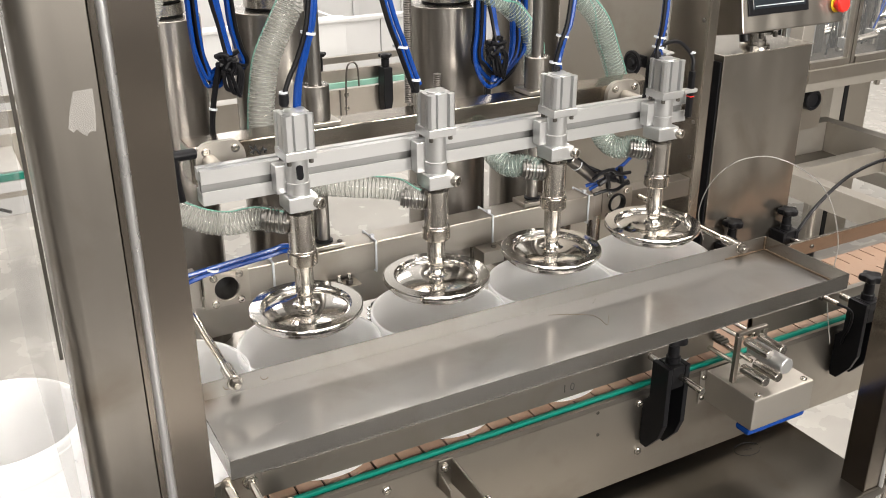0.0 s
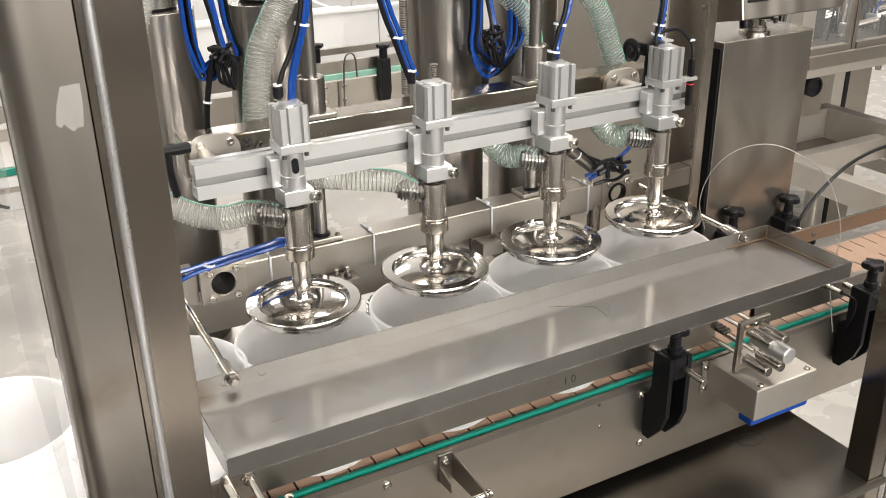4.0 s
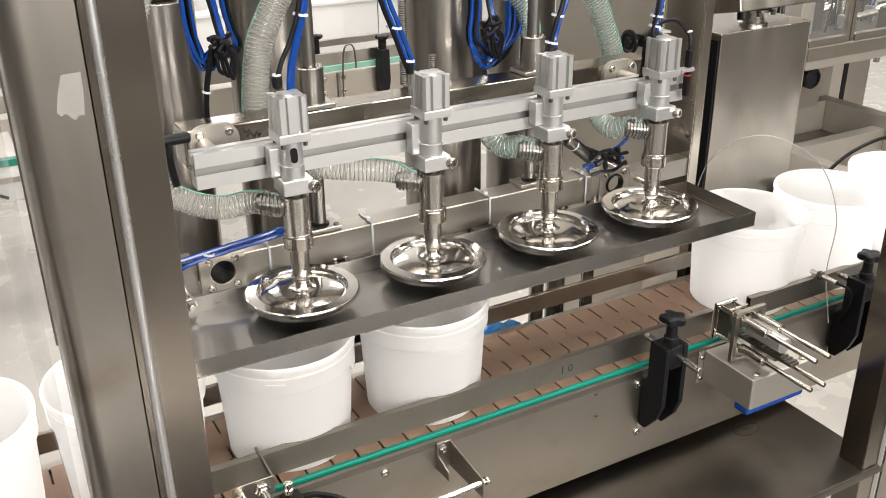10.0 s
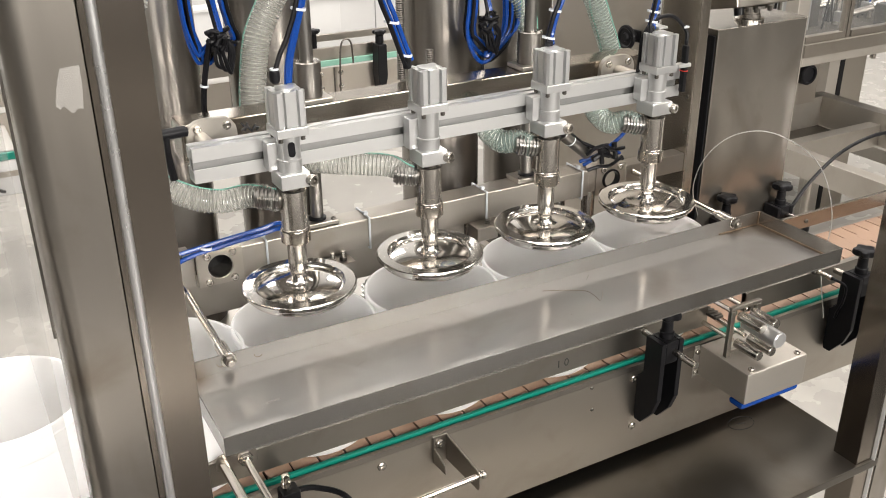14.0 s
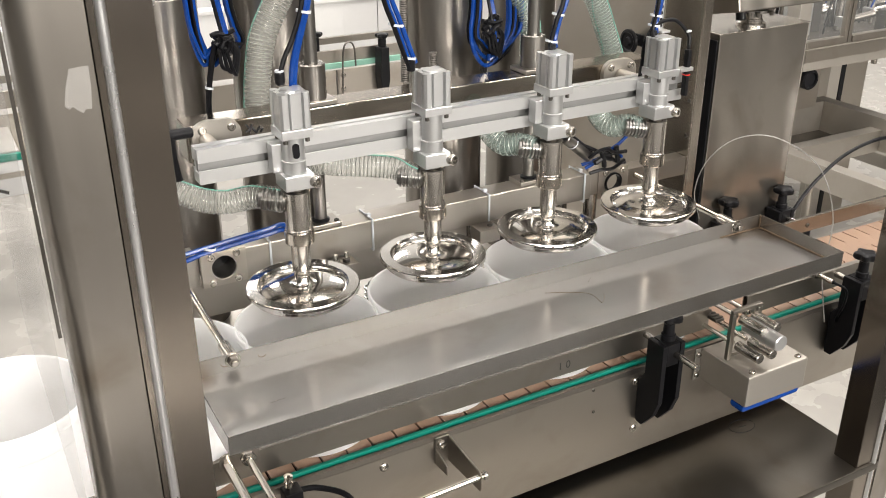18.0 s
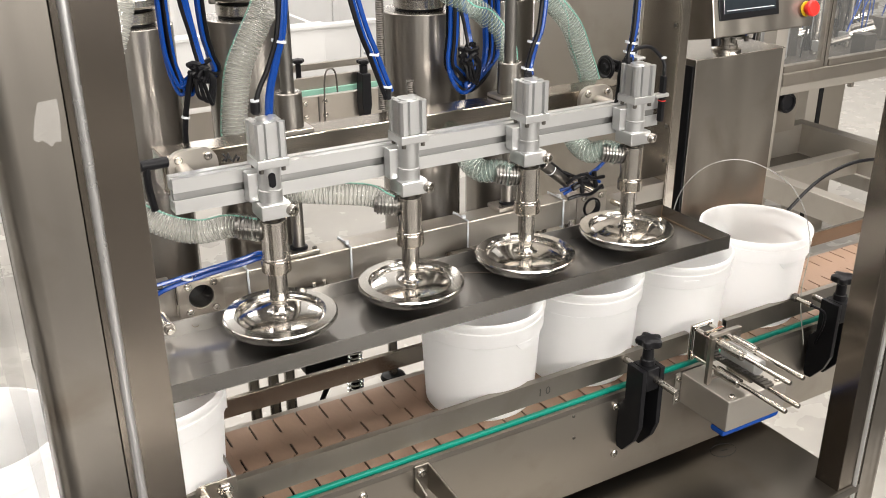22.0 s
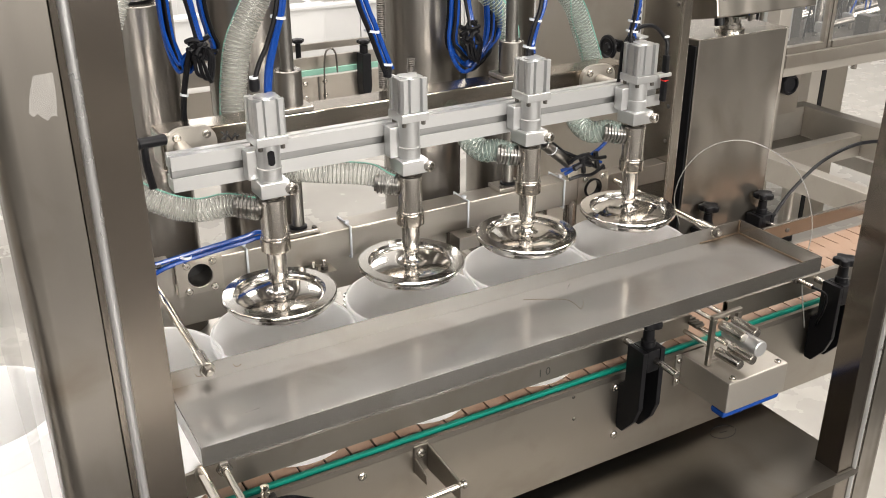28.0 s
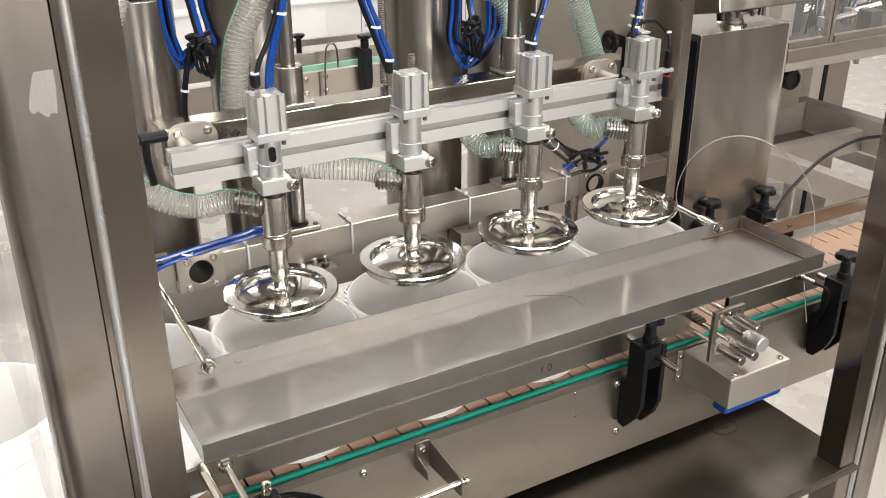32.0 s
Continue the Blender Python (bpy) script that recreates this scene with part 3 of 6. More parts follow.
def slide_column(x, y):
    """Guide column with bushing between the beams."""
    root = thing("guide_column", (x, y, Z0 + 0.0165), "polished round guide column with a steel bushing", "guide column", "guide columns")
    part("foot", box(x - 0.035, x + 0.035, y - 0.025, y + 0.025, Z0 + 0.0165, Z0 + 0.026, 0.002), STEEL, root)
    part("column", rod((x, y, Z0 + 0.026), (x, y, 2.1), 0.0125, 24), STEEL_COLUMN, root)
    part("seal_ring", lathe([(0.0126, 0), (0.0175, 0), (0.0175, 0.004), (0.0126, 0.006)], 24, (x, y, Z0 + 0.0261), closed=True), BLACK_RUBBER, root, "black wiper ring")
    part("bushing", rod((x, y, Z0 + 0.264), (x, y, Z0 + 0.338), 0.0255, 28, 0.002), STEEL_BARREL, root)
    part("bushing_flange", box(x - 0.036, x + 0.036, y - 0.03, y + 0.03, Z0 + 0.2625, Z0 + 0.272, 0.002), STEEL, root)
    for dx in (-0.026, 0.026):
        part("bolt", bolt_head((x + dx, y - 0.017, Z0 + 0.026), (0, 0, 1), 0.005, 0.004), DARK_STEEL, root)
    return root


slide_column(0.113, 0.19)
slide_column(0.60, 0.19)

# ---- nozzle bar and filling nozzles ----


def nozzle_bar():
    root = thing("nozzle_bar", (0.35, 0.045, Z0 + 0.205), "slotted aluminium profile bar carrying the filling nozzles", "profile bar")
    y0, y1, z0, z1 = 0.028, 0.062, Z0 + 0.203, Z0 + 0.262
    zm = (z0 + z1) / 2
    s = 0.0068
    out = [(y0, z0), (y1, z0), (y1, zm - s), (y1 - 0.01, zm - s), (y1 - 0.01, zm + s), (y1, zm + s), (y1, z1), (y0 + 0.021, z1), (y0 + 0.021, z1 - 0.006),
           (y0 + 0.013, z1 - 0.006), (y0 + 0.013, z1), (y0, z1), (y0, zm + s), (y0 + 0.003, zm + s), (y0 + 0.003, zm + s + 0.004), (y0 + 0.022, zm + s + 0.004), (y0 + 0.022, zm - s - 0.004),
           (y0 + 0.003, zm - s - 0.004), (y0 + 0.003, zm - s), (y0, zm - s)]
    part("profile", prism(out, "x", -0.152, 0.868), ALU, root)
    # Grey bar set into the slot as its shade.
    part("slot_shade_bar", box(-0.150, 0.866, y0 + 0.012, y0 + 0.0215, zm - s - 0.0035, zm + s + 0.0035, 0), SLOT_SHADE, root, "grey bar for the shade in the profile's slot")
    for x in (-0.105, 0.80):
        xc = x + 0.021 if x < 0 else x
        rr = [(xc + sx * 0.017 + 0.027 * math.cos(a0 + k * math.pi / 8), Z0 + 0.231 + sz * 0.012 + 0.027 * math.sin(a0 + k * math.pi / 8))
              for sx, sz, a0 in ((1, 1, 0), (-1, 1, math.pi / 2), (-1, -1, math.pi), (1, -1, 1.5 * math.pi)) for k in range(5)]
        f = part("flange", prism(rr, "y", 0.148, 0.1595), STEEL_LIGHT, root, "rounded square steel flange")
        part("shaft", rod((x, 0.148, Z0 + 0.238), (x, 0.0625, Z0 + 0.238), 0.0125, 20), STEEL_LIGHT, root)
        for dx, dz in ((-0.026, 0.02), (0.026, 0.02), (-0.026, -0.02), (0.026, -0.02)):
            part("bolt", bolt_head((xc + dx, 0.148, Z0 + 0.235 + dz), (0, -1, 0), 0.0075, 0.006), STEEL_TUBE, f)
    return root


nozzle_bar()


def nozzle(i):
    """One filling nozzle: air cylinder, clamp, tube, collar and disc."""
    x = 0.26 * i
    root = thing("filling_nozzle", (x, 0, Z0 - 0.023), "filling nozzle with aluminium air cylinder and polished steel drip disc", "filling nozzle", "filling nozzles")
    w = 0.026
    low = (0.004, 0.011, 0.0, 0.0)[i]     # how much lower this head is clamped
    # grooved body of the air cylinder
    o = []
    for sx, sy in ((1, 0), (0, 1), (-1, 0), (0, -1)):
        ux, uy = -sy, sx
        for u, d in ((-w + 0.004, w), (-w + 0.0115, w), (-w + 0.013, w - 0.007), (-w + 0.0165, w - 0.007), (-w + 0.018, w - 0.0015), (w - 0.018, w - 0.0015), (w - 0.0165, w - 0.007),
                     (w - 0.013, w - 0.007), (w - 0.0115, w), (w - 0.004, w)):
            o.append((x + sx * d + ux * u, sy * d + uy * u))
    part("air_cylinder", prism(o, "z", Z0 + 0.288, Z0 + 0.347), ALU_Z, root)
    part("cylinder_cap", lathe([(0, 0), (0.017, 0), (0.017, 0.002), (0.013, 0.003), (0, 0.003)], 24, (x, 0, Z0 + 0.347)), ALU_Z, root)
    part("mounting_flange", box(x - 0.027, x + 0.027, -0.027, 0.027, Z0 + 0.272, Z0 + 0.2875, 0.002), ALU_Z, root)
    for dx in (-0.019, 0.019):
        for dy in (-0.019, 0.019):
            part("flange_bolt", rod((x + dx, dy, Z0 + 0.264), (x + dx, dy, Z0 + 0.272), 0.004, 10), DARK_STEEL, root)
    part("guide_sleeve", lathe([(0, 0), (0.020, 0), (0.020, 0.034), (0.0205, 0.0345), (0.0205, 0.037), (0.019, 0.038), (0.019, 0.075 + low), (0, 0.075 + low)], 28, (x, 0, Z0 + 0.197 - low)), ALU_Z, root)
    if i == 0:
        part("sleeve_slot", prism([(x + 0.006 * math.cos(a) - 0.002, Z0 + 0.250 + 0.006 * math.sin(a) + (0.007 if math.sin(a) > 0 else -0.007)) for a in
                                   [k * math.pi / 6 for k in range(12)]], "y", -0.0206, -0.016), BLACK_RUBBER, root, "dark slot in the sleeve")
    # clamp on the bar
    part("clamp_block", box(x - 0.026, x + 0.026, -0.024, 0.027, Z0 + 0.186 - low, Z0 + 0.213 - low, 0.003), ALU_Z, root)
    part("clamp_back", box(x - 0.036, x + 0.019, 0.004, 0.0278, Z0 + 0.2132 - low, Z0 + 0.259, 0.0025, 2), ALU_Z, root)
    at, way = Vector((x + 0.0235, -0.0165, Z0 + 0.198 - low)), Vector((0.36, -0.93, 0.0))
    part("clamp_washer", lathe([(0, 0), (0.0118, 0), (0.0118, 0.003), (0, 0.003)], 20, at, way), STEEL_TUBE, root)
    bl = part("clamp_bolt", lathe([(0, 0.003), (0.0098, 0.003), (0.0098, 0.0150), (0.0088, 0.0162), (0.0056, 0.0162), (0.0052, 0.0100), (0, 0.0100)], 24, at, way), STEEL_TUBE, root, "socket-head clamp bolt")
    part("bolt_socket", lathe([(0, 0.0102), (0.005, 0.0102), (0.005, 0.0112), (0, 0.0112)], 6, at, way), DARK_STEEL, bl)
    # product tube
    part("upper_tube", lathe([(0, 0), (0.0235, 0), (0.0235, 0.003), (0.0225, 0.004), (0.0225, 0.066), (0.0232, 0.067), (0.0232, 0.071), (0.018, 0.0725), (0, 0.0725)], 32,
                             (x, 0, Z0 + 0.108 - low)), STEEL_TUBE, root)
    part("sleeve_neck", rod((x, 0, Z0 + 0.180 - low), (x, 0, Z0 + 0.187 - low), 0.015, 20), DARK_STEEL, root)
    part("collar", lathe([(0, 0), (0.024, 0), (0.0257, 0.002), (0.0257, 0.022), (0.0243, 0.024), (0, 0.024)], 32, (x, 0, Z0 + 0.084 - low)), STEEL_Z, root)
    part("lower_tube", lathe([(0, 0), (0.0165, 0), (0.0165, 0.0555 - low), (0, 0.0555 - low)], 28, (x, 0, Z0 + 0.0285)), STEEL_TUBE, root)
    part("stem", lathe([(0, 0), (0.0150, 0), (0.0150, 0.003), (0.0130, 0.004), (0.0130, 0.011), (0, 0.011)], 24, (x, 0, Z0 + 0.0175)), STEEL_TUBE, root)
    disc = [(0, 0.0175), (0.0130, 0.0175), (0.0132, 0.0090), (0.0145, 0.0055), (0.0180, 0.0030), (0.0235, 0.0012)]
    for k in range(1, 14):
        u = k / 13
        disc.append((0.0235 + 0.0475 * u, 0.0012 - 0.0072 * u * u))
    disc += [(0.0735, -0.0068), (0.0760, -0.0066), (0.0782, -0.0050), (0.0794, -0.0026), (0.0798, -0.0010), (0.0804, 0.0008), (0.0978, 0.0), (0.0996, -0.001), (0.1003, -0.003), (0.1003, -0.0075),
             (0.0988, -0.009), (0.0930, -0.0095), (0.0910, -0.011), (0.0910, -0.0180), (0.0885, -0.0210), (0, -0.0210)]
    part("drip_disc", lathe(disc, 72, (x, 0, Z0)), DISC_STEEL, root, "mirror-polished dished drip disc", 12)
    # hose barb
    hx = -0.9 if i != 2 else -0.95
    d = Vector((hx, 0.45, 0.12)).normalized()
    p = Vector((x, 0, Z0 + 0.158 - low))
    barb = [(0, 0.018), (0.014, 0.018)]
    for k in range(6):
        h = 0.022 + 0.0065 * k
        barb += [(0.0165, h), (0.0197, h + 0.001), (0.0197, h + 0.0035), (0.0165, h + 0.0045)]
    barb += [(0.0155, 0.064), (0, 0.064)]
    part("hose_barb", lathe(barb, 26, p, d), STEEL_BARB, root, "ribbed steel hose coupling")
    return root, p, d


BARBS = []
for i in range(4):
    r_, p_, d_ = nozzle(i)
    BARBS.append((p_, d_))


def hose(pts, r=0.021, stripe=True, wall=None):
    root = thing("suction_hose", pts[0], "clear spiral-wire plastic hose with a faint green line", "hose", "product hoses")
    part("hose_wall", tube(pts, r, 18, 6), wall or HOSE, root)
    part("wire_spiral", coil(pts, r * 0.985, 0.0009, 0.0074), HOSE_WIRE, root, "shiny wire spiral in the hose wall")
    if stripe:
        path = smooth_path(pts, 6)
        for way in ((-0.5, 0.3, 1.0), (0.9, -0.6, -0.3))[:2 if wall else 1]:
            line = []
            for p, a, b in frames_along(path):
                d = a.cross(b)
                n = Vector(way) - d * d.dot(Vector(way))
                line.append(p + n.normalized() * (r - 0.0008))
            part("colour_line", tube(line, 0.0018, 6, curve=False), HOSE_LINE, root, "thin green line along the hose")
    return root


def barb_end(i, s=0.04):
    p, d = BARBS[i]
    return tuple(p + d * s)


hose([barb_end(0, 0.024), (-0.055, 0.055, 1.155), (-0.10, 0.085, 1.143), (-0.145, 0.10, 1.154), (-0.19, 0.13, 1.185), (-0.22, 0.17, 1.25), (-0.215, 0.2, 1.37), (-0.165, 0.24, 1.46), (-0.14, 0.25, 1.56), (-0.14, 0.26, 1.8)], 0.0210)
hose([barb_end(1, 0.03), (0.208, 0.042, 1.163), (0.165, 0.06, 1.170), (0.115, 0.08, 1.175), (0.07, 0.12, 1.176), (0.045, 0.17, 1.180)], 0.0206)
hose([(0.030, 0.262, 1.20), (0.031, 0.27, 1.25), (0.036, 0.27, 1.30), (0.050, 0.27, 1.37), (0.075, 0.27, 1.42), (0.113, 0.27, 1.49), (0.15, 0.28, 1.6)], 0.025)
hose([barb_end(2, 0.030), (0.475, 0.040, 1.166), (0.456, 0.062, 1.162), (0.446, 0.09, 1.172), (0.446, 0.13, 1.195), (0.45, 0.155, 1.22)], 0.0225, False, HOSE_TEAL)
hose([(0.66, 0.29, 1.265), (0.645, 0.27, 1.341), (0.619, 0.27, 1.385), (0.577, 0.27, 1.43), (0.522, 0.27, 1.458), (0.45, 0.28, 1.52), (0.40, 0.3, 1.62)], 0.022, True, HOSE_TEAL)
hose([barb_end(3, 0.030), (0.738, 0.038, 1.165), (0.720, 0.058, 1.158), (0.711, 0.085, 1.165), (0.708, 0.12, 1.19), (0.71, 0.16, 1.21)], 0.0225, False, HOSE_TEAL)
hose([(0.89, 0.30, 1.20), (0.883, 0.28, 1.24), (0.857, 0.28, 1.303), (0.821, 0.28, 1.377), (0.764, 0.28, 1.437), (0.70, 0.29, 1.50), (0.62, 0.3, 1.6)], 0.024, True, HOSE_TEAL)

# ---- metering cylinders behind ----


def metering_tank(x, y, r, z0, z1):
    root = thing("metering_cylinder", (x, y, z0), "tall polished stainless steel metering cylinder", "metering cylinder", "metering cylinders")
    part("barrel", lathe([(0, 0), (r, 0), (r, z1 - z0 - 0.001), (r - 0.001, z1 - z0), (0, z1 - z0)], 56, (x, y, z0)), STEEL_BARREL, root)
    # Black rings here and above the neck put in the gaps' shade.
    part("lower_gap_shade", rod((x, y, z1 + 0.0002), (x, y, z1 + 0.006), r * 0.60, 36), BLACK_RUBBER, root)
    part("neck", lathe([(0, 0), (r * 0.64, 0), (r * 0.64, 0.020), (r * 0.60, 0.022), (0, 0.022)], 40, (x, y, z1 + 0.006)), STEEL_TUBE, root)
    part("upper_gap_shade", rod((x, y, z1 + 0.028), (x, y, z1 + 0.036), r * 0.58, 36), BLACK_RUBBER, root)
    cl = part("clamp_ring", lathe([(0, 0), (r * 0.80, 0), (r * 0.86, 0.005), (r * 0.86, 0.017), (r * 0.80, 0.022), (0, 0.022)], 40, (x, y, z1 + 0.036)), STEEL_TUBE, root)
    part("clamp_bolt", rod((x - r * 0.9, y - r * 0.55, z1 + 0.047), (x - r * 0.5, y - r * 0.95, z1 + 0.047), 0.006, 12), DARK_STEEL, cl)
    part("wing_nut", box(x - r * 0.98, x - r * 0.82, y - r * 0.66, y - r * 0.5, z1 + 0.036, z1 + 0.058, 0.003), DARK_STEEL, cl)
    part("upper_flange", rod((x, y, z1 + 0.058), (x, y, z1 + 0.08), r * 0.56, 36), STEEL_DECK, root)
    part("inlet_pipe", rod((x, y, z1 + 0.08), (x, y, z1 + 0.5), r * 0.35, 28), STEEL_TUBE, root)
    part("base_plate", box(x - r - 0.02, x + r + 0.02, y - r - 0.02, y + r + 0.02, z0 - 0.02, z0 - 0.0005, 0.003), STEEL, root)
    return root


metering_tank(-0.085, 0.50, 0.08, 0.72, 1.43)
metering_tank(0.135, 0.48, 0.082, 0.72, 1.43)
metering_tank(0.53, 0.45, 0.09, 0.72, 1.415)
metering_tank(0.775, 0.50, 0.08, 0.72, 1.415)

# ---- drip tray ----
TRAY_OUT, TRAY_IN = -0.2555, -0.0235
TRAY_X0, TRAY_X1, TRAY_W = -0.25, 0.956, 0.211


def drip_tray():
    y = TRAY_OUT
    root = thing("drip_tray", ((TRAY_X0 + TRAY_X1) / 2, y, 0.957), "long shallow stainless steel drip tray with stained corners", "drip tray")
    h = TRAY_W / 2
    x0, x1, y0, y1, zb, zt, t = TRAY_X0, TRAY_X1, y - h, y + h, 0.957, 0.988, 0.0015
    part("pan", box(x0, x1, y0, y1, zb, zb + t, 0), STEEL_TRAY, root)
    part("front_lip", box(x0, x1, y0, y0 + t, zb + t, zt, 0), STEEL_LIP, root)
    part("back_lip", box(x0, x1, y1 - t, y1, zb + t, zt, 0), STEEL_TRAY, root)
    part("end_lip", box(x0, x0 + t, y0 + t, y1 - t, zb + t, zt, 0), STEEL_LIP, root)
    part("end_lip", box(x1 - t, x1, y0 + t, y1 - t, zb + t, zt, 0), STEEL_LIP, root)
    part("weld_seam", rod((x1 - 0.0025, y0 + 0.004, zb + 0.003), (x1 - 0.0025, y1 - 0.004, zb + 0.003), 0.0022, 8), WELD, root, "brown stained weld seam")
    part("weld_seam", rod((x1 - 0.11, y1 - 0.0025, zb + 0.003), (x1 - 0.004, y1 - 0.0025, zb + 0.003), 0.0016, 8), WELD, root)
    part("weld_seam", rod((x0 + 0.003, y0 + 0.004, zb + 0.0025), (x0 + 0.003, y1 - 0.004, zb + 0.0025), 0.0015, 8), WELD, root)
    part("corner_weld", rod((x1 - 0.003, y1 - 0.003, zb + 0.004), (x1 - 0.003, y1 - 0.003, zt - 0.001), 0.0018, 8), WELD, root)
    for x in (-0.19, -0.13, 0.905):
        ring = [(x + 0.007 * math.cos(a), y1 - 0.0018, zb + 0.018 + 0.007 * math.sin(a)) for a in [math.pi + k * math.pi / 10 for k in range(9)]]
        part("stain_ring", tube(ring, 0.0006, 5, curve=False), WELD, root, "dried ring stain")
    part("hair_mark", tube([(0.395, -0.176, zb + t + 0.0003), (0.43, -0.193, zb + t + 0.0003), (0.462, -0.214, zb + t + 0.0003), (0.466, -0.235, zb + t + 0.0003), (0.463, -0.256, zb + t + 0.0003),
                             (0.476, -0.246, zb + t + 0.0003), (0.488, -0.230, zb + t + 0.0003)], 0.0005, 4, 4), WELD, root, "thin dark hair-like mark on the pan")
    rnd = random.Random(7)
    for k in range(9):
        sx, sy, ln, an = x0 + 0.05 + 1.1 * rnd.random(), y0 + 0.02 + 0.17 * rnd.random(), 0.02 + 0.06 * rnd.random(), rnd.random() * 3.1
        part("scratch", tube([(sx, sy, zb + t + 0.0002), (sx + ln * math.cos(an), min(y1 - 0.01, max(y0 + 0.01, sy + 0.3 * ln * math.sin(an))), zb + t + 0.0002)], 0.00022, 4, 2), DARK_STEEL if k % 2 else STEEL_TUBE, root)
    for x in (-0.178, 0.885):
        r = part("push_rod", rod((x, y1 + 0.01, 0.978), (x, y1 + 0.32, 0.985), 0.0065, 16), CHROME, root)
        part("washer", rod((x, y1 - 0.0045, 0.977), (x, y1 - 0.002, 0.977), 0.0125, 20), STEEL_TUBE, root)
        part("rod_nut", rod((x, y1 - 0.011, 0.977), (x, y1 - 0.0046, 0.977), 0.0095, 6), DARK_STEEL, root)
        part("thread_end", rod((x, y1 - 0.017, 0.977), (x, y1 - 0.0111, 0.977), 0.0055, 12), STEEL_TUBE, root)
        part("rod_joint", rod((x, y1 + 0.0005, 0.978), (x, y1 + 0.045, 0.979), 0.010, 16), STEEL_TUBE, r)
    return root


tray = drip_tray()

# ---- conveyor ----
CX0, CX1 = -3.3, 3.5
PITCH = 0.0486
RUNS = ((6.35, 12.05), (20.55, 26.40))
TRIP = 35 * PITCH
OVERRUN = 40 * PITCH     # the belt runs on while the next four wait at the gate
LATE, LATE_SPEED = 4.7, 0.262


def conveyor_frame():
    root = thing("slat_conveyor", (0.35, -0.018, 0.0), "stainless steel slat-chain conveyor with green wear strips", "conveyor")
    for y0, y1 in ((-0.166, -0.162), (0.126, 0.130)):
        part("side_plate", box(CX0, CX1, y0, y1, 0.505, 0.705, 0), STEEL_DULL, root)
    y0, y1 = -0.1545, -0.1455    # the strip beside the belt
    part("wear_strip", prism([(y0 - 0.0025, 0.700), (y0 - 0.0025, 0.7125), (y0 - 0.0015, 0.7138), (y0 + 0.0022, 0.7138), (y0 + 0.0022, 0.7210), (y0 + 0.0034, 0.7222), (y1 + 0.001, 0.7222), (y1 + 0.001, 0.700)], "x", CX0, CX1), GREEN_STRIP, root, "green plastic wear strip")
    part("strip_edge", box(CX0, CX1, -0.166, -0.1572, 0.7055, 0.7175, 0), STEEL, root)
    # guide rails
    def rail(x0, x1):
        """A rectangular tube with open ends."""
        r = lathe([(1, 0), (1, 1), (0.9, 1), (0.9, 0)], 4, closed=True)
        for v in r.verts:
            inner = abs(v.co.length_squared - v.co.z ** 2 - 1) > 0.05
            sy = 1 if v.co.x + v.co.y > 0 else -1
            sz = 1 if v.co.x - v.co.y > 0 else -1
            t = 0.0015 if inner else 0.0
            v.co = Vector((x0 + v.co.z * (x1 - x0), -0.132 + sy * (0.007 - t), 0.7615 + sz * (0.0235 - t)))
        return r

    bmr = rail(CX0, 0.857)
    part("guide_rail", bmr, STEEL, root)
    part("guide_rail", rail(0.968, CX1), STEEL, root)
    part("guide_rail", box(CX0, CX1, 0.100, 0.110, 0.750, 0.790, 0.0015), STEEL_STAINED, root)
    for x in (1.215, 1.423):
        part("rail_bolt", bolt_head((x, 0.100, 0.769), (0, -1, 0), 0.006, 0.003), DARK_STEEL, root)
    part("rail_joint", box(1.302, 1.3035, 0.0985, 0.0998, 0.7505, 0.7895, 0), DARK_STEEL, root)
    # Black plate added under the slats to keep their joints dark.
    part("joint_backing", box(CX0 + 0.1, CX1 - 0.1, -0.137, 0.098, 0.690, 0.7075, 0.001), BLACK_PLASTIC, root)
    part("rear_cover", box(CX0, CX1, 0.1045, 0.1255, 0.700, 0.7125, 0.001, 1), STEEL, root)
    x = CX0 + 0.15
    while x < CX1:
        part("cross_bar", box(x, x + 0.03, -0.162, 0.126, 0.58, 0.61, 0.002), STEEL_Y, root)
        x += 0.62
    for x in (CX0 + 0.2, -1.2, 1.9, CX1 - 0.2):
        for y in (-0.13, 0.09):
            lg = part("leg", box(x - 0.02, x + 0.02, y - 0.02, y + 0.02, 0.03, 0.56, 0.004), STEEL_Z, root)
            part("foot", rod((x, y, 0.0), (x, y, 0.03), 0.03, 20), BLACK_RUBBER, lg)
    for x, z in ((0.067, 0.687), (0.646, 0.569), (0.640, 0.688), (-0.45, 0.64), (1.3, 0.63)):
        part("bolt", bolt_head((x, -0.166, z), (0, -1, 0), 0.0085, 0.005), STEEL_TUBE, root)
    for x, z in ((0.533, 0.699), (0.537, 0.646)):
        part("screw", bolt_head((x, -0.166, z), (0, -1, 0), 0.0036, 0.002), DARK_STEEL, root)
    for x in (CX0 + 0.06, CX1 - 0.06):
        part("end_roller", rod((x, -0.139, 0.665), (x, 0.103, 0.665), 0.045, 28), BLACK_PLASTIC, root)
    return root


conveyor = conveyor_frame()


